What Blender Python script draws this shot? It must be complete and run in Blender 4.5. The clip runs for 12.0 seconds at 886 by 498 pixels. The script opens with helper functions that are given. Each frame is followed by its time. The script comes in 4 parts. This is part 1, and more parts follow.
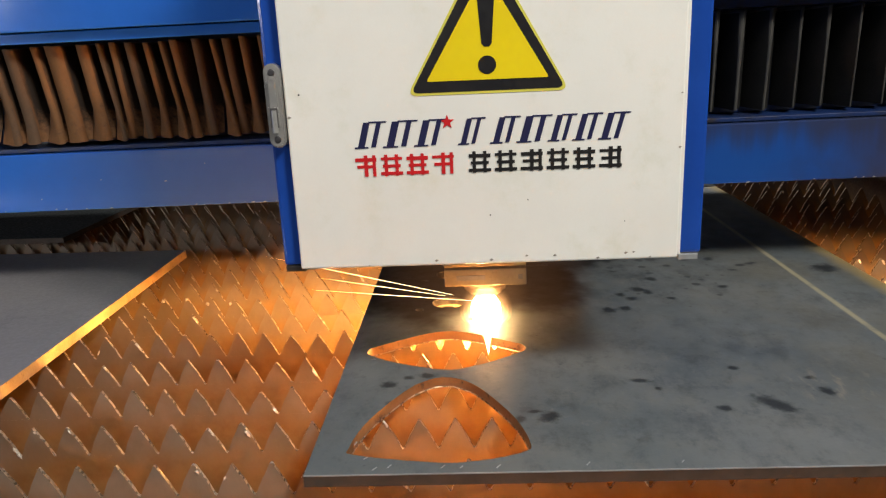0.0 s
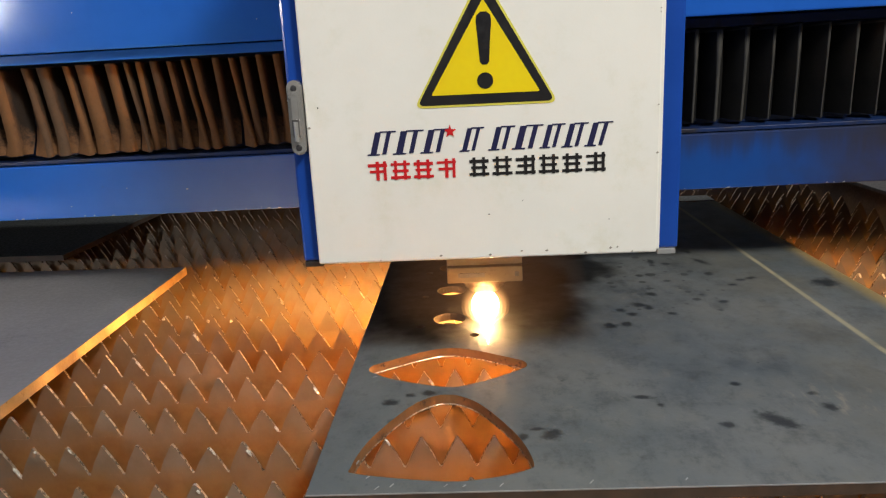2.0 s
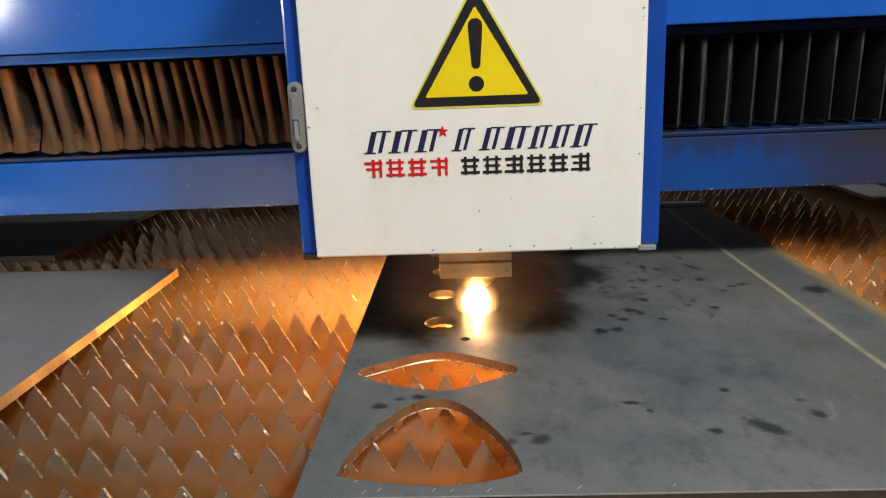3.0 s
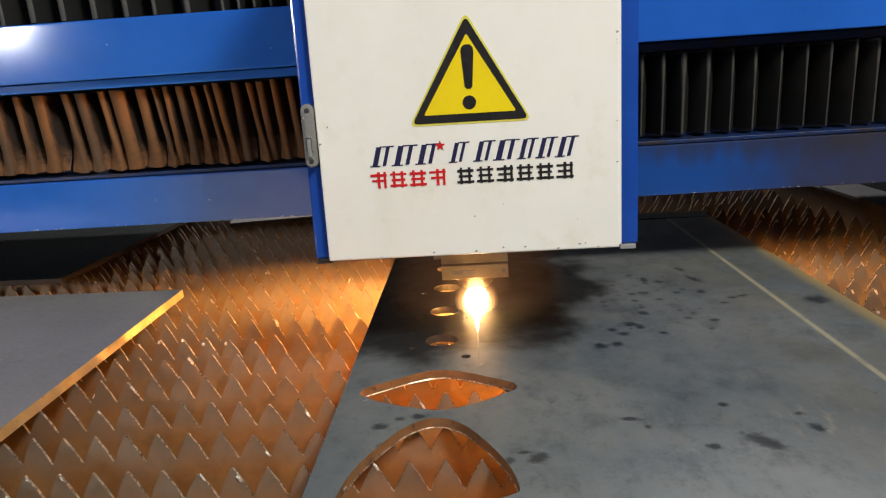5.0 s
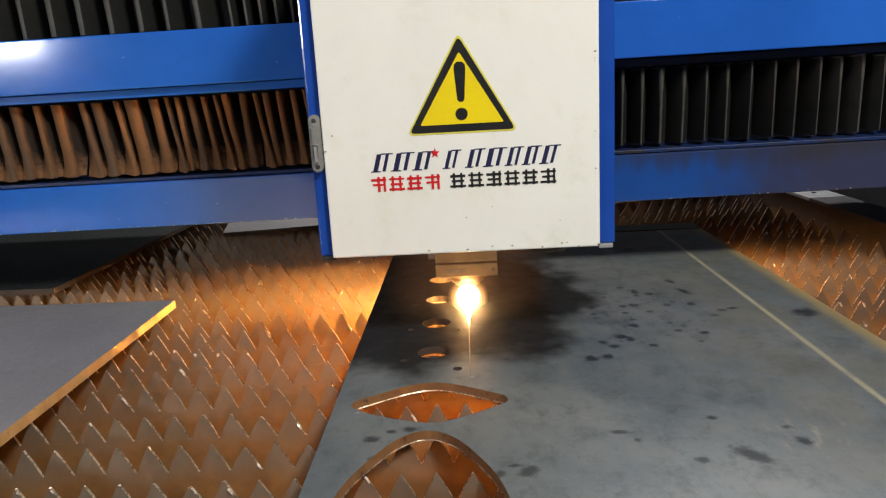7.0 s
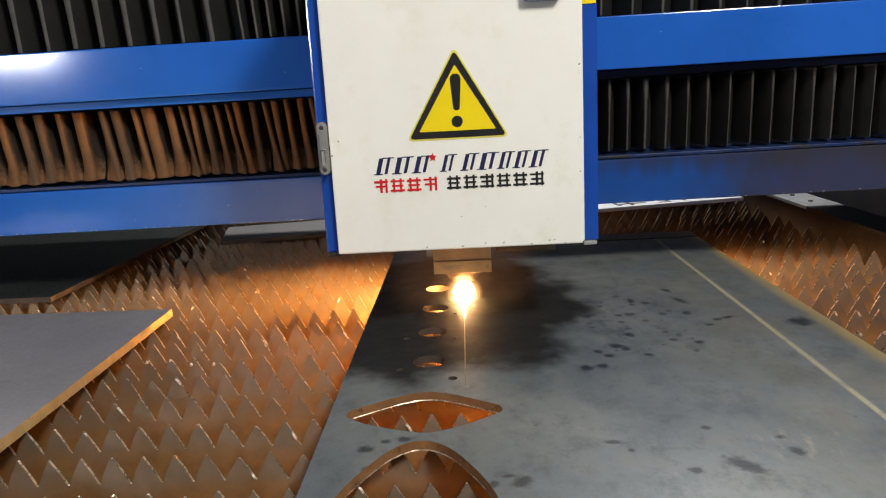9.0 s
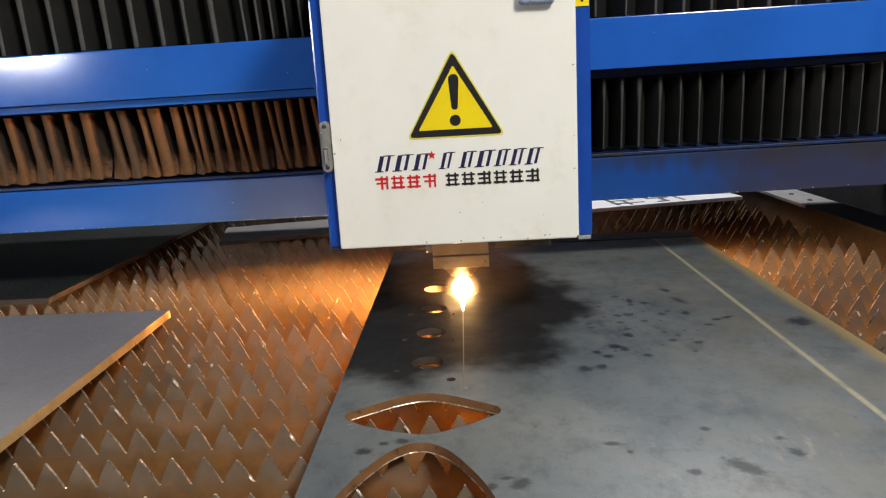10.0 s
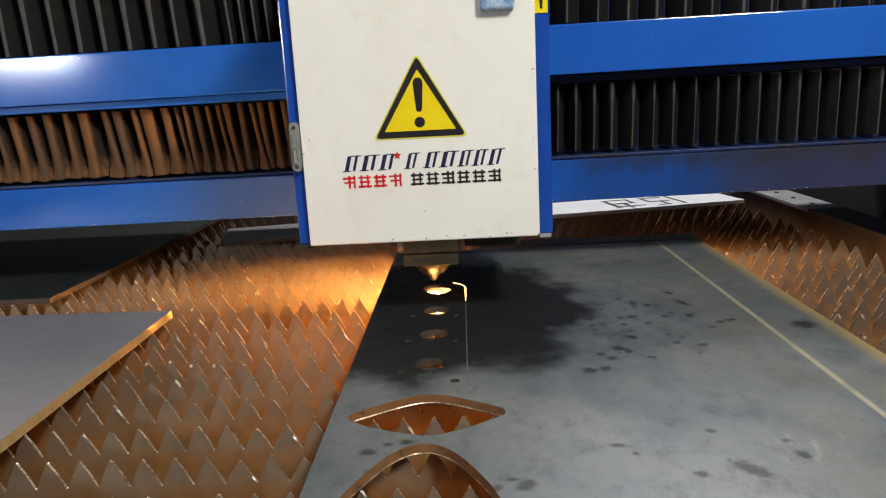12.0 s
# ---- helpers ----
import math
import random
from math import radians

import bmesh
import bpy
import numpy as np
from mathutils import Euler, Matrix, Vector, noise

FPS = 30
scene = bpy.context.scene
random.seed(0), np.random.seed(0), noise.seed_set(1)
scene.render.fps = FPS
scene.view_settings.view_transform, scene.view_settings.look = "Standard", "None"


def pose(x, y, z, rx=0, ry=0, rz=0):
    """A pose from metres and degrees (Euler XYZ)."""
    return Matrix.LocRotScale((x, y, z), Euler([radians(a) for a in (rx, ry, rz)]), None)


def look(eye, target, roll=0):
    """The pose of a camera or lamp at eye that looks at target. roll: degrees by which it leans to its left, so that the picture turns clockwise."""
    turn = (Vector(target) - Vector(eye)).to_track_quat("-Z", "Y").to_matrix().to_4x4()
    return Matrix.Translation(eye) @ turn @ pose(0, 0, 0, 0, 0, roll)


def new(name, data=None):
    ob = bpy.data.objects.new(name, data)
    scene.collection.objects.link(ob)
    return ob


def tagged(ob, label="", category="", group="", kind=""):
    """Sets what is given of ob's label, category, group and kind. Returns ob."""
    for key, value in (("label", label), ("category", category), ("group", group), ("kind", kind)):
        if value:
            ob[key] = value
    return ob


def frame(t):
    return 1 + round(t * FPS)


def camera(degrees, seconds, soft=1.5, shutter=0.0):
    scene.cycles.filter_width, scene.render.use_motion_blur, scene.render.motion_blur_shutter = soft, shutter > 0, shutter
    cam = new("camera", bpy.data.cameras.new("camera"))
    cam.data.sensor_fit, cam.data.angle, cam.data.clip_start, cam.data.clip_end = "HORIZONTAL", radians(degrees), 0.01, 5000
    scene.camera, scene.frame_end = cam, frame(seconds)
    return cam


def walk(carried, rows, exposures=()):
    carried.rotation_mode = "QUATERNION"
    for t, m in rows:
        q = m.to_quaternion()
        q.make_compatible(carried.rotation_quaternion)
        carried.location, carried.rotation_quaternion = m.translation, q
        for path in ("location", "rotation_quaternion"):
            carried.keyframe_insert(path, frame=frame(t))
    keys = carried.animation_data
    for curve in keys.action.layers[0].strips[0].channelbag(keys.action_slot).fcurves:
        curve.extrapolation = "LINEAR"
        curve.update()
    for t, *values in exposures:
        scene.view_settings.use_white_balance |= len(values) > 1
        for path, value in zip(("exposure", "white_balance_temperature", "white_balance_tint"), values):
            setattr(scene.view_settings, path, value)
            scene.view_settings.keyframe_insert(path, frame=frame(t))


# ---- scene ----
cam = camera(63.21, 12.0, soft=1.2)
# seconds, eye in metres, yaw, pitch, roll
ROWS = [
    (0, 0.1895, -0.6640, 0.4342, 1.90, -15.86, 2.47),
    (0.5, 0.1811, -0.6657, 0.4333, 2.04, -15.90, 2.27),
    (1, 0.1778, -0.6634, 0.4353, 1.83, -15.67, 2.41),
    (1.5, 0.1793, -0.6628, 0.4358, 1.81, -15.46, 2.48),
    (2, 0.1871, -0.6642, 0.4384, 1.77, -14.74, 2.71),
    (2.5, 0.1955, -0.6649, 0.4403, 1.61, -14.52, 2.69),
    (3, 0.1929, -0.6631, 0.4387, 1.52, -14.49, 2.13),
    (5, 0.2112, -0.6690, 0.4532, 1.96, -13.64, 3.41),
    (5.5, 0.2173, -0.6751, 0.4621, 2.07, -13.40, 4.02),
    (6, 0.2149, -0.6790, 0.4598, 1.65, -13.11, 3.19),
    (6.5, 0.2149, -0.6751, 0.4631, 1.40, -13.10, 3.18),
    (7, 0.2136, -0.6748, 0.4619, 1.47, -13.00, 3.10),
    (9, 0.2211, -0.6770, 0.4666, 1.44, -12.45, 3.08),
    (9.5, 0.2212, -0.6753, 0.4678, 1.37, -12.41, 3.16),
    (10, 0.2234, -0.6722, 0.4681, 1.37, -12.52, 3.20),
    (10.5, 0.2266, -0.6723, 0.4688, 1.16, -12.48, 3.24),
    (11, 0.2237, -0.6732, 0.4694, 1.35, -12.50, 3.22),
    (11.5, 0.2198, -0.6720, 0.4671, 1.30, -12.42, 3.12),
    (12, 0.2148, -0.6697, 0.4636, 1.37, -12.26, 2.94),
]
walk(cam, [(t, pose(x, y, z, 90 + pitch, roll, yaw)) for t, x, y, z, yaw, pitch, roll in ROWS],
     exposures=[(0, 0.16), (1.5, 0.13), (3, 0.19), (5, 0.2), (7, 0.25), (10, 0.25), (10.5, 0.16), (11, 0.17), (12, 0.2)])
# travel of the bridge (y) and of the cutting head along it (x)
TRAVEL = [
    (0, 0.1801, 0.0000),
    (0.5, 0.2063, 0.0000),
    (1, 0.2318, 0.0000),
    (1.5, 0.2571, 0.0000),
    (2, 0.2829, 0.0000),
    (2.5, 0.3074, 0.0000),
    (3, 0.3332, 0.0000),
    (5, 0.4375, 0.0000),
    (5.5, 0.4645, 0.0000),
    (6, 0.4904, 0.0000),
    (6.5, 0.5156, 0.0000),
    (7, 0.5402, 0.0000),
    (9, 0.6447, 0.0000),
    (9.5, 0.6705, 0.0000),
    (10, 0.6958, 0.0000),
    (10.5, 0.7181, -0.0117),
    (11, 0.7348, -0.0294),
    (11.5, 0.7446, -0.0521),
    (12, 0.7483, -0.0774),
]

# ---- light ----
world = bpy.data.worlds.new("hall_air")
scene.world = world
world.use_nodes = True
world.node_tree.nodes["Background"].inputs[0].default_value = (0.9, 0.95, 1.0, 1)
world.node_tree.nodes["Background"].inputs[1].default_value = 0.012


def area_lamp(name, eye, target, w, h, watts, color):
    data = bpy.data.lights.new(name, "AREA")
    data.shape, data.size, data.size_y, data.energy, data.color = "RECTANGLE", w, h, watts, color
    ob = new(name, data)
    ob.matrix_world = look(eye, target)
    return ob


area_lamp("hall_lamp_light", (2.3, -2.05, 3.45), (0.2, 0.5, 0.2), 0.85, 0.85, 198, (1.0, 0.965, 0.885))
area_lamp("side_window_light", (-2.95, -2.3, 0.95), (-0.9, 1.2, 0.55), 0.55, 0.24, 33, (0.97, 0.98, 1.0))
# unseen overhead fill, added to lift the shadows and the plate
area_lamp("overhead_fill_light", (-0.5, -1.5, 3.9), (0, 0.3, 0), 3.0, 2.0, 28, (0.96, 0.98, 1.0))
area_lamp("overhead_fill_light", (0.8, 3.6, 3.9), (0.6, 0.4, 0), 2.6, 1.0, 170, (1.0, 0.98, 0.95))

# ---- materials ----


def node_mat(name):
    m = bpy.data.materials.new(name)
    m.use_nodes = True
    nt = m.node_tree
    return m, nt, nt.nodes["Principled BSDF"]


def add(nt, kind, **inputs):
    n = nt.nodes.new(kind)
    for k, v in inputs.items():
        n.inputs[k.replace("_", " ")].default_value = v
    return n


def math_node(nt, op, a, b=None, clamp=False):
    n = nt.nodes.new("ShaderNodeMath")
    n.operation, n.use_clamp = op, clamp
    for i, v in enumerate((a, b)):
        if v is None:
            continue
        if isinstance(v, (int, float)):
            n.inputs[i].default_value = v
        else:
            nt.links.new(v, n.inputs[i])
    return n.outputs[0]


def ramp(nt, value, lo, hi, out_lo=0.0, out_hi=1.0):
    n = nt.nodes.new("ShaderNodeMapRange")
    n.interpolation_type = "SMOOTHSTEP"
    for i, v in enumerate((lo, hi, out_lo, out_hi)):
        n.inputs[i + 1].default_value = v
    nt.links.new(value, n.inputs[0])
    return n.outputs[0]


def mix(nt, fac, a, b):
    n = nt.nodes.new("ShaderNodeMix")
    n.data_type = "RGBA"
    for sock, v in ((n.inputs[0], fac), (n.inputs[6], a), (n.inputs[7], b)):
        if isinstance(v, (int, float)):
            sock.default_value = v
        elif isinstance(v, tuple):
            sock.default_value = (*v, 1)
        else:
            nt.links.new(v, sock)
    return n.outputs[2]


def coords(nt):
    return nt.nodes.new("ShaderNodeTexCoord").outputs["Object"]


def noise_at(nt, co, scale, detail=5.0, rough=0.6, stretch=None):
    if stretch:
        mp = nt.nodes.new("ShaderNodeMapping")
        mp.inputs["Scale"].default_value = stretch
        nt.links.new(co, mp.inputs[0])
        co = mp.outputs[0]
    n = add(nt, "ShaderNodeTexNoise", Scale=scale, Detail=detail, Roughness=rough)
    nt.links.new(co, n.inputs["Vector"])
    return n.outputs[0]


def bump(nt, shader, height, strength, distance=0.002):
    b = add(nt, "ShaderNodeBump", Strength=strength, Distance=distance)
    nt.links.new(height, b.inputs["Height"])
    nt.links.new(b.outputs[0], shader.inputs["Normal"])


def surface(name, a, b, rough=(0.4, 0.6), metal=0.0, scale=8.0, fine=120.0, relief=0.15, placed=False, stretch=None, coat=0.0, spec=0.5, dirt=None, dirt_at=(0.58, 0.75)):
    """Two colours blended by large noise, fine grain in the relief and the gloss, and a third colour as dirt."""
    m, nt, p = node_mat(name)
    co = nt.nodes.new("ShaderNodeNewGeometry").outputs["Position"] if placed else coords(nt)
    big, small = noise_at(nt, co, scale, 6, 0.65, stretch), noise_at(nt, co, fine, 3, 0.6, stretch)
    col = mix(nt, ramp(nt, big, 0.35, 0.65), a, b)
    col = mix(nt, ramp(nt, small, 0.3, 0.9, 0.0, 0.25), col, b)
    if dirt:
        col = mix(nt, ramp(nt, noise_at(nt, co, scale * 2.3, 8, 0.7), *dirt_at), col, dirt)
    nt.links.new(col, p.inputs["Base Color"])
    nt.links.new(ramp(nt, small, 0.3, 0.7, *rough), p.inputs["Roughness"])
    p.inputs["Metallic"].default_value = metal
    p.inputs["Coat Weight"].default_value = coat
    p.inputs["Specular IOR Level"].default_value = spec
    p.inputs["Coat Roughness"].default_value = 0.12
    bump(nt, p, small, relief)
    return m


def glow(name, color, strength, veil=None):
    """Burning gas or hot metal. veil: the share of its light that a thin, see-through layer gives."""
    m = bpy.data.materials.new(name)
    m.use_nodes = True
    nt = m.node_tree
    nt.nodes.remove(nt.nodes["Principled BSDF"])
    out = nt.nodes["Material Output"]
    e = add(nt, "ShaderNodeEmission", Color=(*color, 1), Strength=strength)
    if veil is None:
        nt.links.new(e.outputs[0], out.inputs[0])
    else:
        s = nt.nodes.new("ShaderNodeAddShader")
        nt.links.new(e.outputs[0], s.inputs[0])
        nt.links.new(nt.nodes.new("ShaderNodeBsdfTransparent").outputs[0], s.inputs[1])
        nt.links.new(s.outputs[0], out.inputs[0])
    return m


BLUE = surface("blue_paint", (0.014, 0.10, 0.46), (0.017, 0.115, 0.52), (0.09, 0.16), scale=5, fine=180, relief=0.015,
               dirt=(0.05, 0.07, 0.13), dirt_at=(0.66, 0.86))
BLUE_DEEP = surface("deep_blue_paint", (0.010, 0.055, 0.31), (0.013, 0.066, 0.36), (0.12, 0.2), scale=5, fine=180, relief=0.015, dirt=(0.03, 0.05, 0.12), dirt_at=(0.62, 0.84))
# darker copy of the blue: shade round the bellows put into the colour
BLUE_SHADED_DUST = surface("shaded_dusty_blue_paint", (0.004, 0.018, 0.085), (0.006, 0.024, 0.10), (0.3, 0.5), scale=5, fine=200, relief=0.1, coat=0.1,
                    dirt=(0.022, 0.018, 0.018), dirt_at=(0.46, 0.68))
WHITE = surface("cream_powder_coat", (0.83, 0.82, 0.765), (0.79, 0.775, 0.72), (0.3, 0.42), scale=4, fine=300, relief=0.05,
                dirt=(0.71, 0.695, 0.58), dirt_at=(0.5, 0.78))
BLACK = surface("black_print", (0.012, 0.012, 0.014), (0.02, 0.018, 0.018), (0.3, 0.45), relief=0.03)
YELLOW = surface("yellow_print", (0.85, 0.66, 0.01), (0.80, 0.60, 0.01), (0.28, 0.4), relief=0.03)
PALE_YELLOW = surface("yellow_sticker_rim", (0.72, 0.66, 0.10), (0.66, 0.60, 0.10), (0.3, 0.4), relief=0.03)
NAVY = surface("navy_print", (0.012, 0.016, 0.06), (0.02, 0.02, 0.07), (0.3, 0.4), relief=0.02)
RED = surface("red_print", (0.65, 0.018, 0.02), (0.55, 0.015, 0.02), (0.3, 0.4), relief=0.02)
CHROME = surface("worn_chrome", (0.62, 0.61, 0.58), (0.5, 0.49, 0.47), (0.14, 0.28), metal=0.65, scale=30, relief=0.08, dirt=(0.15, 0.13, 0.11), dirt_at=(0.55, 0.8))
STEEL = surface("machined_steel", (0.37, 0.30, 0.19), (0.28, 0.22, 0.14), (0.3, 0.5), metal=0.8, scale=20, relief=0.1, dirt=(0.2, 0.15, 0.1))
DARK = surface("dark_metal", (0.025, 0.025, 0.03), (0.04, 0.035, 0.035), (0.5, 0.7), scale=10)
RUBBER = surface("black_rubber", (0.012, 0.012, 0.012), (0.03, 0.025, 0.02), (0.5, 0.7), scale=20)
BRONZE = surface("sooty_bronze", (0.16, 0.10, 0.06), (0.10, 0.065, 0.04), (0.35, 0.55), metal=0.7, scale=40)
CLOTH = surface("bellows_cloth", (0.008, 0.0085, 0.0082), (0.013, 0.0125, 0.0115), (0.6, 0.8), scale=12, fine=400, relief=0.2, spec=0.15, dirt=(0.05, 0.035, 0.025), dirt_at=(0.6, 0.85))
# rust dust, with the flame's orange light put into the colour
CLOTH_RUST_LIT = surface("flame_lit_dusty_cloth", (0.112, 0.052, 0.020), (0.175, 0.080, 0.031), (0.65, 0.85), scale=9, fine=300, relief=0.25, stretch=(1, 1, 0.5), spec=0.2,
                     dirt=(0.05, 0.03, 0.02), dirt_at=(0.52, 0.75))


def uneven_dust(m):
    """Some folds carry grey dust, others rust."""
    nt = m.node_tree
    p = nt.nodes["Principled BSDF"]
    col = p.inputs["Base Color"].links[0].from_socket
    chance = nt.nodes.new("ShaderNodeObjectInfo").outputs["Random"]
    nt.links.new(mix(nt, ramp(nt, chance, 0.45, 0.8, 0.0, 0.6), col, (0.050, 0.038, 0.028)), p.inputs["Base Color"])


uneven_dust(CLOTH_RUST_LIT)


def lit_dusted_cloth():
    """Black cloth, rust-dusted, with flame light painted in at each fold's foot and front."""
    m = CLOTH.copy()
    m.name = "black_cloth_lit_dusty_foot"
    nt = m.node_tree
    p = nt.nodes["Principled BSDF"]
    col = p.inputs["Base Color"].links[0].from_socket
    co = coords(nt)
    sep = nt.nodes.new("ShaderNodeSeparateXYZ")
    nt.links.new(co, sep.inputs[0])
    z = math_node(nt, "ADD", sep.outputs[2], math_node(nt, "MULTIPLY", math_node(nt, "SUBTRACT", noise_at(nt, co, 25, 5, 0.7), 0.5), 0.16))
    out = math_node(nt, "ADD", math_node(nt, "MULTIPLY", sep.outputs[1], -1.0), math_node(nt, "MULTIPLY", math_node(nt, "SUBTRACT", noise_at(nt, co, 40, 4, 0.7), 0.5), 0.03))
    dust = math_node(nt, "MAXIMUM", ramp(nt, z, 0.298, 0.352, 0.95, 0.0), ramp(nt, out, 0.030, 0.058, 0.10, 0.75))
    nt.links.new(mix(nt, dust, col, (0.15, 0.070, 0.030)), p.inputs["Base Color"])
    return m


CLOTH_FOOT = lit_dusted_cloth()
CLOTH_EDGE = surface("pale_cloth_edge", (0.028, 0.028, 0.026), (0.048, 0.045, 0.039), (0.55, 0.7), scale=30)
# worn steel edge, with lamp glints put into its pale tones
SLAT_EDGE = surface("slat_edge_wear_glints", (0.74, 0.61, 0.46), (0.25, 0.185, 0.125), (0.20, 0.40), metal=0.65, scale=28, fine=200, relief=0.2, placed=True, dirt=(0.2, 0.12, 0.07), dirt_at=(0.55, 0.7))


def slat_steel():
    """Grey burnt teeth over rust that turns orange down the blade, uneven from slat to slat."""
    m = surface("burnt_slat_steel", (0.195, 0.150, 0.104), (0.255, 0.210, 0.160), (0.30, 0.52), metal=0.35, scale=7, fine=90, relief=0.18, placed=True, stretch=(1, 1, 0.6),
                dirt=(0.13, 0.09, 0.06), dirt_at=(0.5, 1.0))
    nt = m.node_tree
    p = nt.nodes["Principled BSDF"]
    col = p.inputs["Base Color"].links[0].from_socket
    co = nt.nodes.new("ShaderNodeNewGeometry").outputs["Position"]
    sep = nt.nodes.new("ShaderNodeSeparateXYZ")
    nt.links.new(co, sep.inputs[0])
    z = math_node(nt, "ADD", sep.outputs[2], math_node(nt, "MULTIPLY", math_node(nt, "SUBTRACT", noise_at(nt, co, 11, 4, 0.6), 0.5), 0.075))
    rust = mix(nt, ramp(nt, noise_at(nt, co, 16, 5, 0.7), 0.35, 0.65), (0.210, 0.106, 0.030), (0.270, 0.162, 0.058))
    # the margin beyond the plates is darker and greyer, with a ragged border
    margin_x = math_node(nt, "ADD", sep.outputs[0], math_node(nt, "MULTIPLY", math_node(nt, "SUBTRACT", noise_at(nt, co, 6, 4, 0.6), 0.5), 0.5))
    col = mix(nt, ramp(nt, margin_x, 0.80, 1.10, 0.0, 0.72), col, (0.075, 0.068, 0.060))
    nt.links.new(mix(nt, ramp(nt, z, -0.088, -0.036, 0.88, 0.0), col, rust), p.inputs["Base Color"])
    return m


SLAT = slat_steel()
SLAG_GLINT = surface("bright_slag_glints", (0.84, 0.80, 0.72), (0.60, 0.55, 0.47), (0.16, 0.32), metal=0.35, scale=80, fine=300, relief=0.3, placed=True)
SHEET = surface("grey_sheet_steel", (0.20, 0.19, 0.195), (0.25, 0.235, 0.235), (0.4, 0.55), metal=0.2, scale=3, fine=150, relief=0.06, dirt=(0.11, 0.105, 0.11))
# rust of sheet edge and hole walls, with flame light put into the colour
SHEET_EDGE = surface("flame_lit_edge_rust", (0.43, 0.28, 0.11), (0.53, 0.37, 0.17), (0.4, 0.6), metal=0.3, scale=25, fine=200, relief=0.4, dirt=(0.16, 0.08, 0.04), dirt_at=(0.6, 0.7))
PLATE_EDGE = surface("flame_lit_hole_rust", (0.20, 0.094, 0.036), (0.26, 0.132, 0.055), (0.45, 0.65), metal=0.2, scale=25, fine=200, relief=0.3, dirt=(0.06, 0.035, 0.025), dirt_at=(0.55, 0.7))
EDGE_DARK = surface("plate_edge_scale", (0.055, 0.042, 0.032), (0.085, 0.06, 0.045), (0.45, 0.65), metal=0.2, scale=25, fine=200, relief=0.3)
GRIME = surface("grey_scuff", (0.22, 0.20, 0.17), (0.36, 0.33, 0.28), (0.5, 0.7))
BURR = surface("kerf_burr_steel", (0.16, 0.15, 0.135), (0.24, 0.22, 0.19), (0.4, 0.6), metal=0.3, scale=60)
SHEET_DARK = surface("dark_sheet_steel", (0.016, 0.02, 0.02), (0.028, 0.03, 0.029), (0.35, 0.55), metal=0.3, scale=6, relief=0.15, dirt=(0.05, 0.05, 0.045))
PANEL = surface("white_panel_paint", (0.86, 0.87, 0.88), (0.80, 0.81, 0.83), (0.35, 0.5), scale=5, dirt=(0.4, 0.4, 0.4))
RAIL = surface("bare_rail_steel", (0.42, 0.43, 0.44), (0.3, 0.3, 0.3), (0.35, 0.55), metal=0.4, scale=12, relief=0.2, dirt=(0.14, 0.12, 0.1))
FLOOR = surface("concrete_floor", (0.09, 0.09, 0.087), (0.13, 0.125, 0.12), (0.6, 0.8), scale=1.5, fine=60, relief=0.2, dirt=(0.12, 0.11, 0.1))
WALL = surface("hall_wall_paint", (0.16, 0.17, 0.18), (0.20, 0.205, 0.21), (0.6, 0.8), scale=0.8, fine=30)
SOOT = surface("tray_rust", (0.135, 0.070, 0.038), (0.20, 0.108, 0.058), (0.7, 0.9), scale=6, fine=70, relief=0.6)
# blue film, its white reflections mottled into the colour
BLUE_FILM = surface("blue_plastic_reflections", (0.03, 0.15, 0.45), (0.50, 0.60, 0.72), (0.08, 0.2), scale=40, fine=90, relief=0.3, coat=0.6)

FLAME_CORE = glow("flame_core", (1.0, 0.54, 0.21), 62)


def veil_glow(name, color, strength):
    """Burning gas round the core, thinning out towards the widest ring of its shell."""
    m = glow(name, color, strength, True)
    nt = m.node_tree
    e = next(n for n in nt.nodes if n.bl_idname == "ShaderNodeEmission")
    sep = nt.nodes.new("ShaderNodeSeparateXYZ")
    nt.links.new(coords(nt), sep.inputs[0])
    nt.links.new(ramp(nt, sep.outputs[1], -0.058, -0.023, strength, 0.0), e.inputs["Strength"])
    return m


FLAME_VEILS = [(1.10, veil_glow("flame_veil_hot", (1.0, 0.62, 0.28), 1.6)), (1.28, veil_glow("flame_veil_warm", (1.0, 0.55, 0.21), 0.9)),
               (1.55, veil_glow("flame_veil_orange", (1.0, 0.48, 0.16), 0.5)), (1.75, veil_glow("flame_veil_thin", (1.0, 0.44, 0.13), 0.28))]


def smoke_glare(name, color, strength):
    """Glare and lit smoke: an added shell, faint at its rim and at the plate."""
    m = glow(name, color, strength, True)
    nt = m.node_tree
    e = next(n for n in nt.nodes if n.bl_idname == "ShaderNodeEmission")
    co = coords(nt)
    unit = nt.nodes.new("ShaderNodeVectorMath")
    unit.operation = "NORMALIZE"
    nt.links.new(co, unit.inputs[0])
    axis = nt.nodes.new("ShaderNodeVectorMath")
    axis.operation = "DOT_PRODUCT"
    axis.inputs[1].default_value = (0, -0.94, 0.34)
    nt.links.new(unit.outputs[0], axis.inputs[0])
    sep = nt.nodes.new("ShaderNodeSeparateXYZ")
    nt.links.new(co, sep.inputs[0])
    fade = math_node(nt, "POWER", math_node(nt, "MAXIMUM", axis.outputs["Value"], 0.0), 3.0)
    fade = math_node(nt, "MULTIPLY", fade, ramp(nt, sep.outputs[2], -0.012, 0.045))
    nt.links.new(math_node(nt, "MULTIPLY", fade, strength), e.inputs["Strength"])
    return m


HALO_SHELLS = [(0.080, smoke_glare("flame_glare_inner", (1.0, 0.43, 0.15), 0.12)), (0.19, smoke_glare("flame_glare_outer", (1.0, 0.44, 0.18), 0.055))]
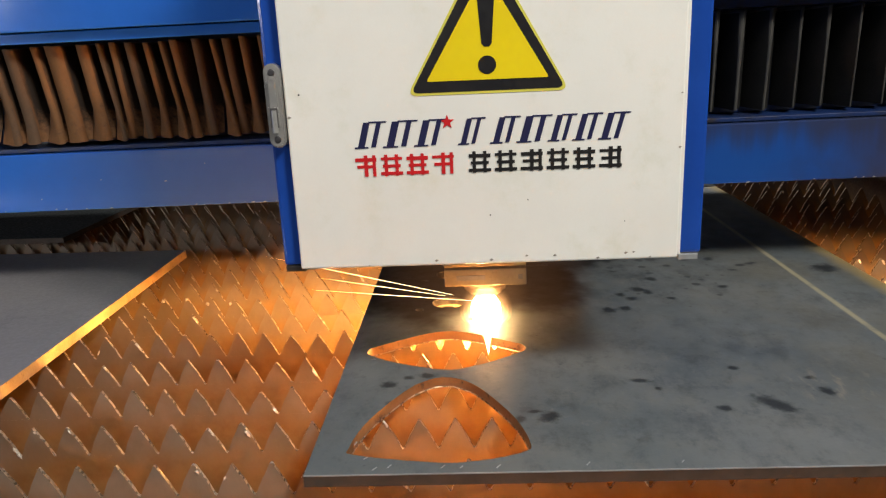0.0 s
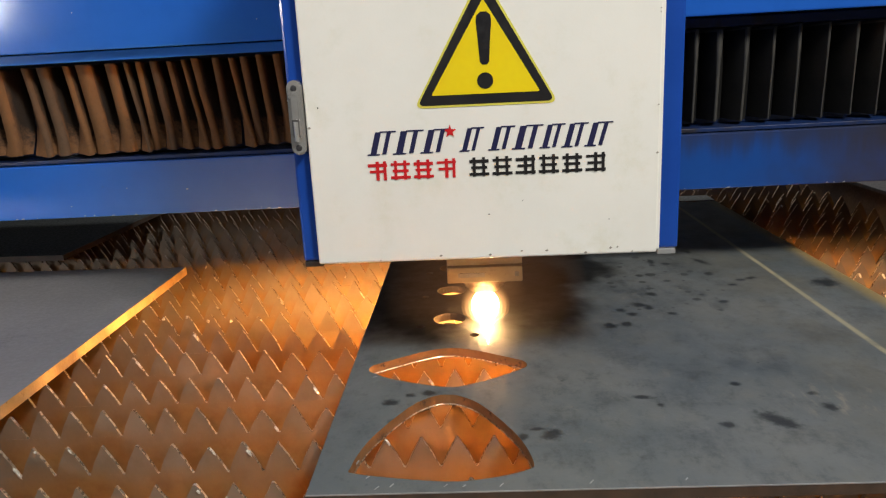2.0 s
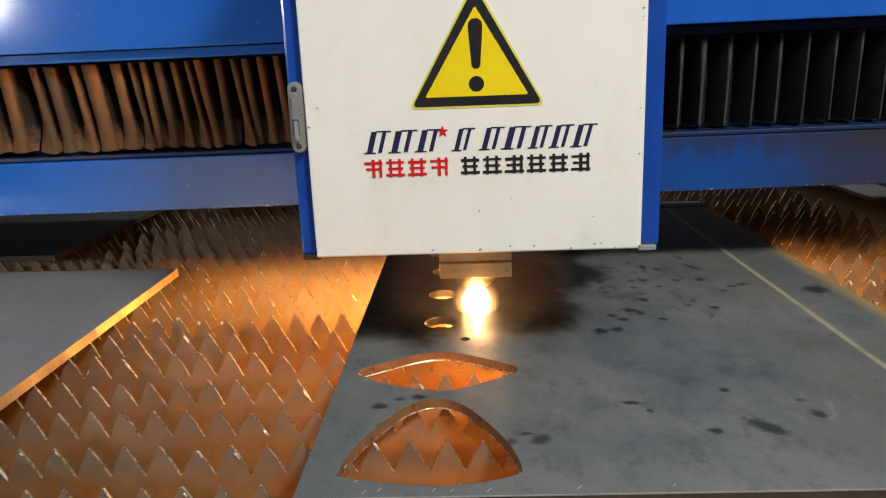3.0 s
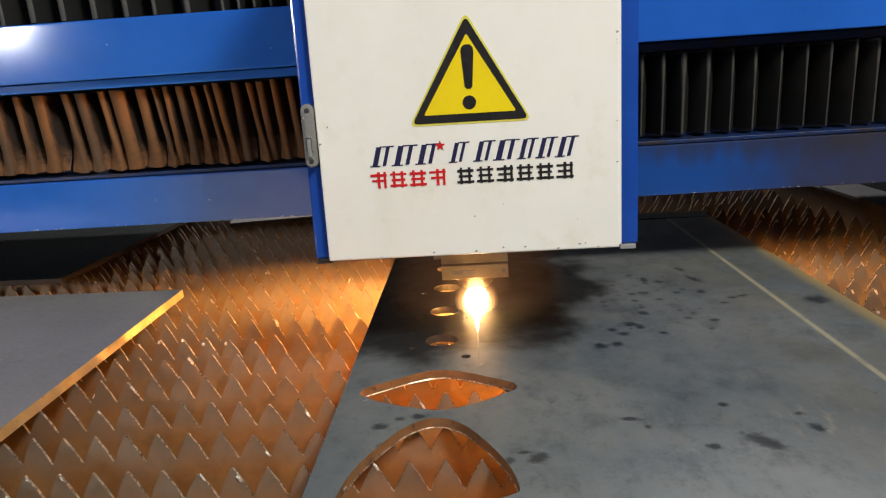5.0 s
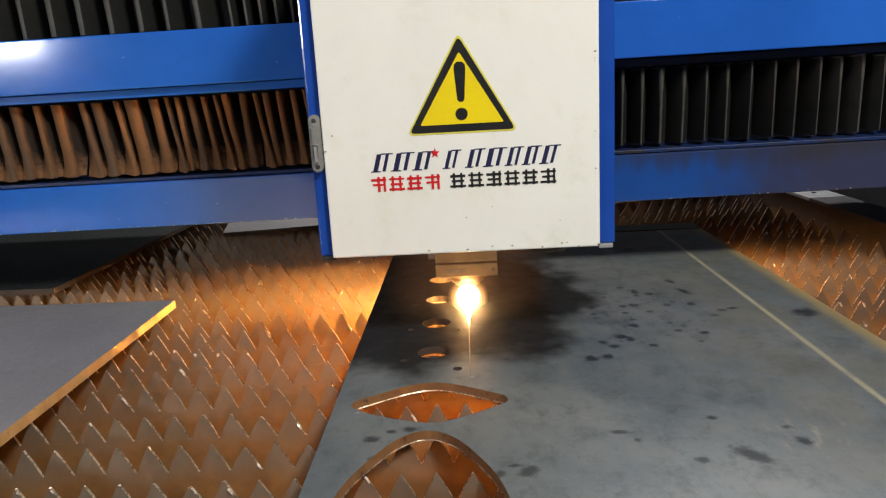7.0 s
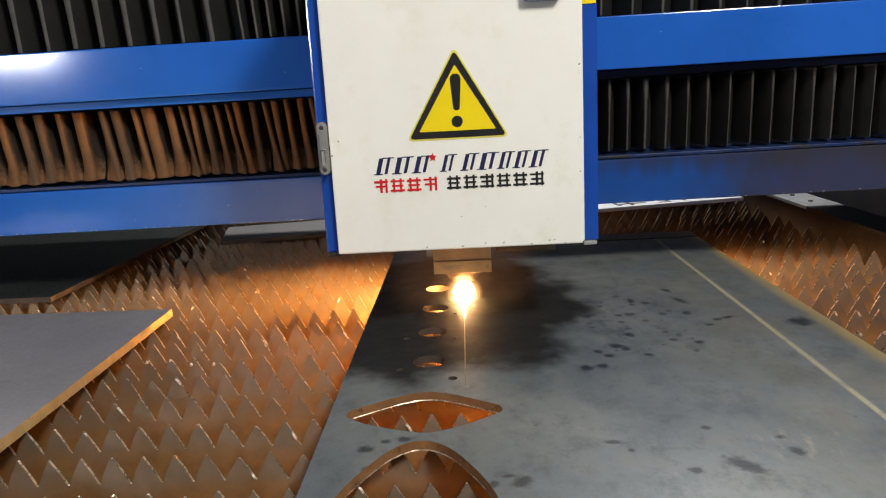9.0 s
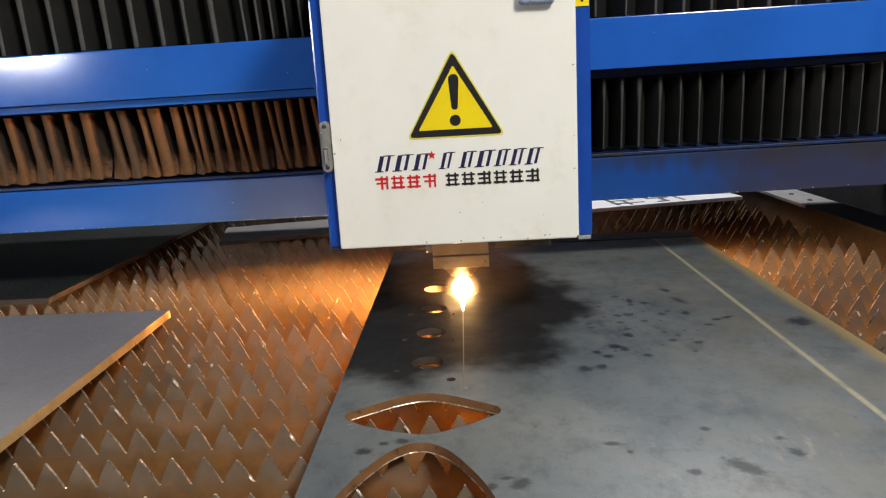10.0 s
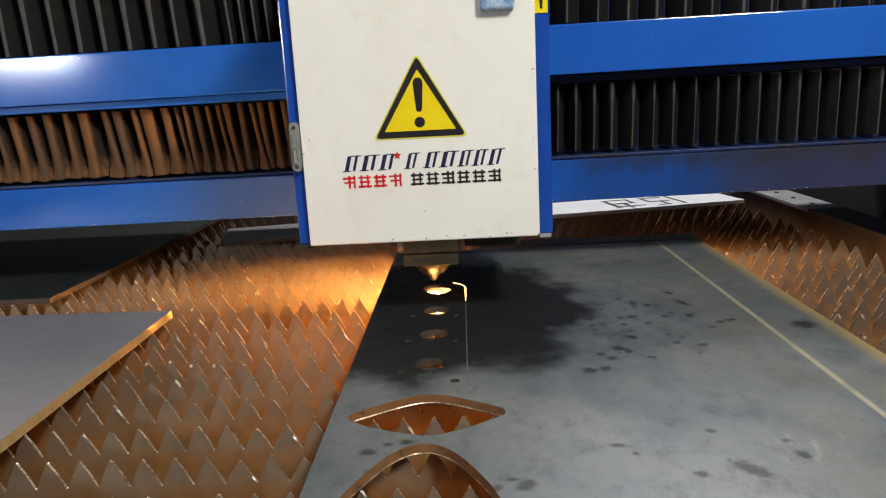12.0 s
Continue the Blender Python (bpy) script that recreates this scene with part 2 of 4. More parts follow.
JET = glow("spark_jet_glow", (1.0, 0.49, 0.13), 330)
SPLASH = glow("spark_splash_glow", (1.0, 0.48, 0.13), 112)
HOT = glow("hot_kerf", (1.0, 0.62, 0.25), 5)
SPARK = glow("spark", (1.0, 0.7, 0.35), 5)


def plate_material():
    """Mill scale, blue-grey and satin, with soot, oil spots, scratches and a chalk line."""
    m, nt, p = node_mat("mill_scale_steel")
    co = coords(nt)
    sep = nt.nodes.new("ShaderNodeSeparateXYZ")
    nt.links.new(co, sep.inputs[0])
    x, y = sep.outputs[0], sep.outputs[1]
    big, mid, small = noise_at(nt, co, 3.0, 6), noise_at(nt, co, 16, 6, 0.7), noise_at(nt, co, 220, 3)
    col = mix(nt, ramp(nt, big, 0.3, 0.7), (0.095, 0.114, 0.126), (0.170, 0.179, 0.176))
    col = mix(nt, ramp(nt, mid, 0.45, 0.8, 0, 0.5), col, (0.17, 0.165, 0.15))
    smear = noise_at(nt, co, 9, 7, 0.75, (1.3, 0.9, 1))
    col = mix(nt, ramp(nt, smear, 0.47, 0.70, 0, 0.75), col, (0.058, 0.066, 0.073))
    col = mix(nt, ramp(nt, noise_at(nt, co, 70, 4, 0.8), 0.62, 0.78, 0, 0.35), col, (0.22, 0.21, 0.19))
    col = mix(nt, ramp(nt, noise_at(nt, co, 24, 3, 0.6, (1, 12, 1)), 0.66, 0.74, 0, 0.3), col, (0.20, 0.20, 0.19))
    grime = noise_at(nt, co, 34, 7, 0.78, (1.0, 0.7, 1))
    col = mix(nt, ramp(nt, grime, 0.50, 0.68, 0, 0.5), col, (0.046, 0.053, 0.060))
    col = mix(nt, ramp(nt, grime, 0.44, 0.30, 0, 0.38), col, (0.225, 0.222, 0.208))
    # brownish handling stains towards the chalked side
    stain = math_node(nt, "MULTIPLY", ramp(nt, x, 0.45, 0.85), ramp(nt, noise_at(nt, co, 5, 5, 0.65), 0.40, 0.62, 0, 0.55))
    col = mix(nt, stain, col, (0.155, 0.140, 0.105))
    wob = math_node(nt, "MULTIPLY", math_node(nt, "SUBTRACT", mid, 0.5), 1.0)

    def blot(cx, cy, rx, ry, turn, ragged, lo, hi):
        c, s = math.cos(radians(turn)), math.sin(radians(turn))
        dx, dy = math_node(nt, "SUBTRACT", x, cx), math_node(nt, "SUBTRACT", y, cy)
        u = math_node(nt, "DIVIDE", math_node(nt, "ADD", math_node(nt, "MULTIPLY", dx, c), math_node(nt, "MULTIPLY", dy, s)), rx)
        v = math_node(nt, "DIVIDE", math_node(nt, "SUBTRACT", math_node(nt, "MULTIPLY", dy, c), math_node(nt, "MULTIPLY", dx, s)), ry)
        r = math_node(nt, "SQRT", math_node(nt, "ADD", math_node(nt, "MULTIPLY", u, u), math_node(nt, "MULTIPLY", v, v)))
        r = math_node(nt, "ADD", r, math_node(nt, "MULTIPLY", wob, ragged))
        return ramp(nt, r, lo, hi, 1.0, 0.0)

    # soot round the cut holes
    wob = math_node(nt, "ADD", math_node(nt, "MULTIPLY", math_node(nt, "SUBTRACT", noise_at(nt, co, 7, 4, 0.55), 0.5), 1.0), math_node(nt, "MULTIPLY", wob, 0.18))
    soot = blot(0.12, 0.87, 0.37, 0.465, 0, 0.7, 0.80, 1.05)
    wob = math_node(nt, "SUBTRACT", mid, 0.5)
    col = mix(nt, math_node(nt, "MULTIPLY", soot, 0.93), col, (0.0082, 0.008, 0.0085))
    # oil spots
    wob = math_node(nt, "SUBTRACT", noise_at(nt, co, 80, 4, 0.7), 0.5)
    for cx, cy, rx, ry, turn in ((0.272, 0.114, 0.013, 0.015, 0), (0.237, 0.110, 0.007, 0.009, 0), (0.255, 0.128, 0.009, 0.005, 0), (0.547, 0.133, 0.030, 0.015, -50), (0.484, 0.125, 0.011, 0.009, 0),
                                 (0.622, 0.163, 0.010, 0.012, 20), (0.617, 0.200, 0.008, 0.006, 0), (0.401, 0.203, 0.016, 0.006, -8), (0.418, 0.180, 0.005, 0.005, 0), (0.531, 0.234, 0.008, 0.007, 0),
                                 (0.409, 0.463, 0.013, 0.014, 10), (0.436, 0.467, 0.011, 0.015, -20), (0.441, 0.535, 0.009, 0.011, 0), (0.478, 0.559, 0.013, 0.014, 30), (0.456, 0.513, 0.009, 0.010, 0),
                                 (0.491, 0.543, 0.010, 0.010, 0), (0.514, 0.617, 0.010, 0.012, 20), (0.627, 0.562, 0.010, 0.008, 0), (0.723, 0.693, 0.012, 0.007, 20), (0.700, 0.684, 0.009, 0.007, 0),
                                 (0.676, 0.655, 0.008, 0.006, 0), (0.655, 0.731, 0.013, 0.010, 60), (0.666, 0.819, 0.008, 0.030, 20), (0.659, 0.897, 0.010, 0.016, 20), (0.591, 0.810, 0.010, 0.010, 0),
                                 (0.564, 0.827, 0.010, 0.014, 0), (0.524, 0.511, 0.010, 0.008, 0), (0.079, 0.155, 0.009, 0.010, 0), (0.069, 0.209, 0.012, 0.009, 0), (0.120, 0.234, 0.012, 0.008, 0), (0.095, 0.228, 0.008, 0.006, 0),
                                 (0.845, 0.650, 0.028, 0.026, 50)):
        col = mix(nt, math_node(nt, "MULTIPLY", blot(cx, cy, rx, ry, turn, 2.0, 0.35, 1.3), 0.86), col, (0.014, 0.016, 0.019))
    wob = math_node(nt, "SUBTRACT", mid, 0.5)
    # splashes that thin out away from the soot
    near = blot(0.54, 0.72, 0.17, 0.28, 0, 0.8, 0.3, 1.1)
    cell = add(nt, "ShaderNodeTexVoronoi", Scale=46.0, Randomness=1.0)
    nt.links.new(co, cell.inputs["Vector"])
    tone = nt.nodes.new("ShaderNodeSeparateColor")
    nt.links.new(cell.outputs["Color"], tone.inputs[0])
    size = math_node(nt, "ADD", math_node(nt, "MULTIPLY", near, 0.42), math_node(nt, "MULTIPLY", tone.outputs[0], 0.55))
    drop = math_node(nt, "ADD", math_node(nt, "SUBTRACT", size, cell.outputs["Distance"]), math_node(nt, "MULTIPLY", math_node(nt, "SUBTRACT", noise_at(nt, co, 140, 3, 0.6), 0.5), 0.25))
    col = mix(nt, math_node(nt, "MULTIPLY", ramp(nt, drop, 0.36, 0.52, 0, 0.75), ramp(nt, tone.outputs[1], 0.35, 0.6, 0.3, 1.0)), col, (0.028, 0.030, 0.032))
    # scuffed, pale rust by the oil
    scuff = math_node(nt, "MULTIPLY", blot(0.64, 0.19, 0.10, 0.07, 30, 1.0, 0.2, 1.0), ramp(nt, noise_at(nt, co, 30, 5, 0.7, (2.5, 0.7, 1)), 0.5, 0.66))
    col = mix(nt, math_node(nt, "MULTIPLY", scuff, 0.5), col, (0.30, 0.26, 0.20))
    # chalk line and the yellow-brushed long edge
    chalk = ramp(nt, math_node(nt, "ABSOLUTE", math_node(nt, "SUBTRACT", x, 0.777)), 0.0018, 0.0075, 1, 0)
    chalk = math_node(nt, "MULTIPLY", chalk, ramp(nt, mid, 0.25, 0.5, 0.25, 0.85))
    col = mix(nt, chalk, col, (0.42, 0.37, 0.24))
    edge = math_node(nt, "MULTIPLY", ramp(nt, math_node(nt, "ADD", x, math_node(nt, "MULTIPLY", wob, 0.02)), 0.862, 0.900, 0, 1), 0.8)
    col = mix(nt, edge, col, (0.36, 0.26, 0.10))
    nt.links.new(col, p.inputs["Base Color"])
    nt.links.new(math_node(nt, "ADD", ramp(nt, mid, 0.3, 0.75, 0.36, 0.55), math_node(nt, "MULTIPLY", soot, 0.12)), p.inputs["Roughness"])
    nt.links.new(math_node(nt, "SUBTRACT", 0.5, math_node(nt, "MULTIPLY", soot, 0.38)), p.inputs["Specular IOR Level"])
    p.inputs["Metallic"].default_value = 0.2
    bump(nt, p, small, 0.08)
    return m


PLATE = plate_material()


def shaded_dusty_beam():
    """Blue paint, brown-dusted on its far stretch, with shade and sheen put into the colour."""
    m = BLUE.copy()
    m.name = "blue_paint_dust_shade"
    nt = m.node_tree
    p = nt.nodes["Principled BSDF"]
    col = p.inputs["Base Color"].links[0].from_socket
    co = coords(nt)
    sep = nt.nodes.new("ShaderNodeSeparateXYZ")
    nt.links.new(co, sep.inputs[0])
    wob = math_node(nt, "MULTIPLY", math_node(nt, "SUBTRACT", noise_at(nt, co, 14, 4), 0.5), 0.22)
    slope = math_node(nt, "MULTIPLY", sep.outputs[2], 0.5)
    x = math_node(nt, "SUBTRACT", math_node(nt, "ADD", sep.outputs[0], wob), slope)
    col = mix(nt, ramp(nt, x, 0.58, 0.92, 0, 0.92), col, (0.052, 0.041, 0.028))
    # shade beside the cutting head, painted as a darker blue
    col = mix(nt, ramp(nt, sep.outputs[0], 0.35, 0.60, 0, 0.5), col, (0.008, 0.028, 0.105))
    # thin pale dust towards the cutting head, a warm sheen painted in with it
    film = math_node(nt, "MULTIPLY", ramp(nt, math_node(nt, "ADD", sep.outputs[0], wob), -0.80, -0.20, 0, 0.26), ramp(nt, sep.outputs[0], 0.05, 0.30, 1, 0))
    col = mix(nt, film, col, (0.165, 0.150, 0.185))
    # shade under the bellows, painted as dark streaks from the beam's top
    streak_shade = math_node(nt, "ADD", sep.outputs[2], math_node(nt, "MULTIPLY", math_node(nt, "SUBTRACT", noise_at(nt, co, 26, 3, 0.6, (1, 1, 0.08)), 0.5), 0.12))
    streak_shade = math_node(nt, "MULTIPLY", ramp(nt, streak_shade, 0.212, 0.275, 0, 0.7), ramp(nt, sep.outputs[0], 0.40, 0.66))
    nt.links.new(mix(nt, streak_shade, col, (0.032, 0.030, 0.032)), p.inputs["Base Color"])
    return m


BLUE_BROWN = shaded_dusty_beam()

# ---- mesh helpers ----


def part(name, bm, material, parent=None, label=""):
    me = bpy.data.meshes.new(name)
    bmesh.ops.recalc_face_normals(bm, faces=bm.faces)
    bm.to_mesh(me)
    bm.free()
    me.materials.append(material)
    ob = new(name, me)
    ob.parent = parent
    return tagged(ob, label)


def box(x0, x1, y0, y1, z0, z1, r=0.0, bm=None, seg=2):
    bm = bm or bmesh.new()
    got = bmesh.ops.create_cube(bm, size=1, matrix=Matrix.Translation(((x0 + x1) / 2, (y0 + y1) / 2, (z0 + z1) / 2)) @ Matrix.Diagonal((x1 - x0, y1 - y0, z1 - z0, 1)))
    if r:
        edges = {e for v in got["verts"] for e in v.link_edges}
        bmesh.ops.bevel(bm, geom=list(edges), offset=r, segments=seg, affect="EDGES", profile=0.6)
    return bm


def prism(points, axis, lo, hi, bm=None):
    """A flat outline raised along an axis. Points are (x, z) for axis y and (x, y) for axis z."""
    bm = bm or bmesh.new()

    def at(p, h):
        return (p[0], h, p[1]) if axis == "y" else (p[0], p[1], h)
    a, b = [bm.verts.new(at(p, lo)) for p in points], [bm.verts.new(at(p, hi)) for p in points]
    bm.faces.new(a)
    bm.faces.new(b[::-1])
    n = len(points)
    for i in range(n):
        bm.faces.new((a[i], b[i], b[(i + 1) % n], a[(i + 1) % n]))
    return bm


def lathe(profile, matrix=None, steps=24, bm=None):
    """Profile of (radius, height) turned about z."""
    bm = bm or bmesh.new()
    rings = []
    for r, h in profile:
        if r < 1e-6:
            rings.append([bm.verts.new((0, 0, h))])
        else:
            rings.append([bm.verts.new((r * math.cos(2 * math.pi * i / steps), r * math.sin(2 * math.pi * i / steps), h)) for i in range(steps)])
    for a, b in zip(rings, rings[1:]):
        for i in range(steps):
            j = (i + 1) % steps
            q = [a[i % len(a)], a[j % len(a)], b[j % len(b)], b[i % len(b)]]
            q = list(dict.fromkeys(q))
            if len(q) > 2:
                bm.faces.new(q)
    if matrix:
        bmesh.ops.transform(bm, matrix=matrix, verts=[v for r in rings for v in r])
    return bm


def smooth(ob):
    for f in ob.data.polygons:
        f.use_smooth = True
    return ob


def catmull(points, steps=8):
    out, n = [], len(points)
    for i in range(n):
        p = [Vector(points[(i + k) % n]) for k in (-1, 0, 1, 2)]
        for s in range(steps):
            t = s / steps
            out.append(0.5 * (2 * p[1] + (p[2] - p[0]) * t + (2 * p[0] - 5 * p[1] + 4 * p[2] - p[3]) * t * t + (3 * p[1] - p[0] - 3 * p[2] + p[3]) * t ** 3))
    return [tuple(v) for v in out]


def circle(cx, cy, r, n=28):
    return [(cx + r * math.cos(2 * math.pi * i / n), cy + r * math.sin(2 * math.pi * i / n)) for i in range(n)]


# ---- the hall ----
FLOOR_Z = -0.85


def hall():
    def slab(name, *b, mat=WALL, label=""):
        tagged(part(name, box(*b), mat), label, "", "", "structure")
    slab("floor", -6, 6, -6, 8, FLOOR_Z - 0.1, FLOOR_Z, mat=FLOOR, label="grey concrete workshop floor under the machine")
    slab("ceiling", -6, 6, -6, 8, 4.2, 4.3, label="grey workshop ceiling")
    slab("wall_south", -6, 6, -6.2, -6, FLOOR_Z, 4.2, label="grey painted workshop wall")
    slab("wall_north", -6, 6, 8, 8.2, FLOOR_Z, 4.2, label="grey painted workshop wall")
    slab("wall_west", -6.2, -6, -6, 8, FLOOR_Z, 4.2, label="grey painted workshop wall")
    slab("wall_east", 6, 6.2, -6, 8, FLOOR_Z, 4.2, label="grey painted workshop wall")


hall()

# ---- cutting table ----
THICK = 0.014
TIP = -THICK
PITCH = 0.0451
SLAT_X = (-1.98, 1.40)


def table():
    t = tagged(new("cutting_table"), "dark steel cutting table frame with a rusty scrap tray", "cutting table")
    part("tray", box(-2.0, 1.45, -0.62, 2.62, -0.40, -0.38), SOOT, t, "rust-brown scrap tray")
    part("side_frame", box(1.545, 1.62, -0.7, 2.7, FLOOR_Z, -0.06, 0.004), DARK, t)
    part("side_frame", box(-2.10, -2.0, -0.7, 2.7, FLOOR_Z, -0.03, 0.004), DARK, t)
    part("front_frame", box(-2.0, 1.545, -0.7, -0.62, FLOOR_Z, -0.08, 0.004), DARK, t)
    part("rear_frame", box(-2.0, 1.545, 2.62, 2.7, FLOOR_Z, -0.08, 0.004), DARK, t)
    # dark panel, added to black out the lit floor beyond the rail
    part("dark_backing", box(1.70, 1.74, -0.7, 3.3, FLOOR_Z, 0.10, 0.004), DARK, t)
    rail = part("edge_rail", box(1.412, 1.54, 1.86, 2.62, -0.012, 0.0, 0.002), RAIL, t, "bare steel edge rail with bolt holes")
    part("rail_web", box(1.425, 1.535, -0.62, 2.62, -0.38, -0.013), RUBBER, t)
    # nearer stretch in dark metal: the bridge's shade put into the colour
    part("edge_rail", box(1.412, 1.54, -0.62, 1.858, -0.012, 0.0, 0.002), DARK, t)
    for y in (1.95, 2.1, 2.25):
        part("bolt", lathe([(0, 0.004), (0.008, 0.004), (0.009, 0.0005), (0.009, -0.001)], Matrix.Translation((1.47, y, 0)), 10), DARK, rail)


DEPTH = 0.041
BLADE_TOP = TIP - DEPTH


def prism_mesh(name, outline):
    """A toothed strip's outline in x and z, given the slat's thickness; the rim has the worn, glint-bright edge
    material.
    """
    th = 0.0043
    me = bpy.data.meshes.new(name)
    n = len(outline)
    verts = [(x, -th / 2, z) for x, z in outline] + [(x, th / 2, z) for x, z in outline]
    faces = [list(range(n)), list(range(2 * n - 1, n - 1, -1))] + [[i, i + n, (i + 1) % n + n, (i + 1) % n] for i in range(n)]
    me.from_pydata(verts, [], faces)
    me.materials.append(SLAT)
    me.materials.append(SLAT_EDGE)
    for f in me.polygons:
        f.material_index = 1 if 2 <= f.index < n + 1 else 0
    return me


def tooth_shapes():
    """Sawteeth with melted, rounded tips; the last two are burnt down further."""
    rng = random.Random(77)
    out = []
    for k in range(14):
        w = rng.uniform(0.0020, 0.0036)
        drop = rng.uniform(0, 0.0016) + (rng.uniform(0.003, 0.007) if k > 11 else 0)
        jx = rng.uniform(-0.0006, 0.0006)
        half, top = PITCH / 2, DEPTH - drop
        bow = rng.uniform(-0.0003, 0.0006)
        out.append(prism_mesh("tooth", [(half, 0), (half - 0.0016, 0.0010), ((half + jx + w) / 2 + bow, top * 0.48), (jx + w, top - 0.0030), (jx + w * 0.55, top - 0.0007), (jx, top),
                                        (jx - w * 0.6, top - 0.0008), (jx - w, top - 0.0032), ((-half + jx - w) / 2 - bow, top * 0.48), (-half + 0.0016, 0.0010), (-half, 0)]))
    return out


TEETH = tooth_shapes()


def bead_shapes():
    """Drops for frozen slag and painted-in edge glints, longer than wide, with a pinched lower end."""
    rng = random.Random(9)
    out = []
    for k in range(5):
        q = 0.0017
        bm = lathe([(0, q), (q * 0.8, q * 0.6), (q * rng.uniform(0.8, 1.1), -q * 0.4), (q * 0.7, -q * 1.7), (0, -q * rng.uniform(2.2, 3.2))], None, 7)
        for v in bm.verts:
            v.co += Vector((rng.uniform(-1, 1), rng.uniform(-1, 1), rng.uniform(-1, 1))) * 0.0004
        bmesh.ops.recalc_face_normals(bm, faces=bm.faces)
        me = bpy.data.meshes.new("slag_glint_bead")
        bm.to_mesh(me)
        bm.free()
        me.materials.append(SLAG_GLINT)
        out.append(me)
    return out


BEADS = bead_shapes()


def slat(y, phase, seed, slag=0, skew=0.0):
    """A strip on edge whose sawteeth stand on its top."""
    rng = random.Random(seed)
    n = int((SLAT_X[1] - SLAT_X[0]) / PITCH) - 1
    x = SLAT_X[0] + (phase - SLAT_X[0]) % PITCH
    root = tagged(new("support_slat"), "burnt brown sawtooth steel slat of the cutting grid", "support slat", "slats of the cutting grid")
    root.location = (0, y, 0)
    root.rotation_euler = (0, 0, radians(skew))
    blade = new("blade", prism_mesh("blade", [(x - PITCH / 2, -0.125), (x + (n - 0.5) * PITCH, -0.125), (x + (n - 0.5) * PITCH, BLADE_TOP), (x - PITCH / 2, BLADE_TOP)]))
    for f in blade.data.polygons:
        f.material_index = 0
    blade.parent = root
    for i in range(n):
        t = new("tooth", rng.choice(TEETH))
        t.parent = root
        t.location = (x + i * PITCH, 0, BLADE_TOP)
        t.rotation_euler = (radians(rng.gauss(0, 1.2)), 0, 0)
        if slag and rng.random() < slag:
            bead = new("slag_glint_bead", rng.choice(BEADS))
            bead.parent = root
            down = rng.random() ** 1.5 * 0.85
            flank = 1 if rng.random() < 0.75 else -1
            size = rng.uniform(0.8, 1.6)
            long = rng.uniform(0.8, 2.2)
            if slag > 0.5:
                down, size, long = down * 0.35, size * 1.35, rng.uniform(0.5, 1.0)
            bead.matrix_local = Matrix.Translation((x + i * PITCH + flank * down * PITCH / 2, -0.0022, TIP - 0.001 - down * DEPTH)) @ pose(0, 0, 0, 0, -28 * flank, 0) @ Matrix.Diagonal((size, size, size * long, 1))
    return root


def slats():
    rng = random.Random(5)
    known = {0.050: -0.185, 0.141: -0.0213, 0.239: -0.2059, 0.337: -0.0287, 0.442: -0.1659, 0.536: -0.0513, 0.626: -0.1855, 0.727: -0.1255, 0.816: -0.1185, 0.914: -0.098,
             1.017: -0.1907, 1.110: -0.7387, 1.203: -0.188, 1.300: -0.686, 1.393: -0.090, 1.487: -0.231}
    ys = [-0.53, -0.435, -0.34, -0.243, -0.146, -0.048, *known]
    while ys[-1] < 2.5:
        ys.append(ys[-1] + rng.uniform(0.094, 0.100))
    # slag on the 0.626 row; elsewhere the pale beads paint in edge glints
    for i, y in enumerate(ys):
        slat(y, known.get(y, rng.uniform(0, PITCH)), 100 + i, 0.85 if abs(y - 0.626) < 0.001 else (0.26 if -0.2 < y < 1.6 else 0), 1.0 if y > 0.7 else 0.0)


table()
for side in (-2.266, 2.466):
    tagged(part("guide_rail", box(side - 0.06, side + 0.06, -0.7, 3.3, FLOOR_Z, -0.203, 0.005), DARK), "dark steel guide rail that carries the bridge", "guide rail", "rails of the bridge")

# ---- plates on the grid ----


def cut_plate(name, outline, holes, z0, z1, material, edge_material, label, category, small=()):
    """A plate with holes cut right through it; the cut faces are a part of their own."""
    top = bmesh.new()
    for z in (z0, z1):
        edges = []
        for loop in (outline, *holes, *small):
            vs = [top.verts.new((*p, z)) for p in loop]
            edges += [top.edges.new((vs[i], vs[(i + 1) % len(vs)])) for i in range(len(vs))]
        bmesh.ops.triangle_fill(top, use_beauty=True, use_dissolve=False, edges=edges)
    for f in top.faces:
        f.normal_update()
        if (f.normal.z > 0) != (f.calc_center_median().z > (z0 + z1) / 2):
            f.normal_flip()
    me = bpy.data.meshes.new(name)
    top.to_mesh(me)
    top.free()
    me.materials.append(material)
    ob = tagged(new(name, me), label, category)
    for loop in (outline, *holes, *small):
        ring = bmesh.new()
        a, b = [ring.verts.new((*p, z0)) for p in loop], [ring.verts.new((*p, z1)) for p in loop]
        for i in range(len(loop)):
            j = (i + 1) % len(loop)
            ring.faces.new((a[i], a[j], b[j], b[i]))
        if loop is outline:
            part("cut_edge", ring, edge_material, ob)
        else:
            part("hole_wall", ring, PLATE_EDGE if len(loop) > 40 else EDGE_DARK, ob)
    return ob


def mirrored(half, cx):
    """A closed outline from its half, mirrored about x = cx."""
    return [(cx + x, y) for x, y in half] + [(cx - x, y) for x, y in half[::-1] if abs(x) > 1e-6]


KERF_X = 0.205
HOLE_X = 0.1415


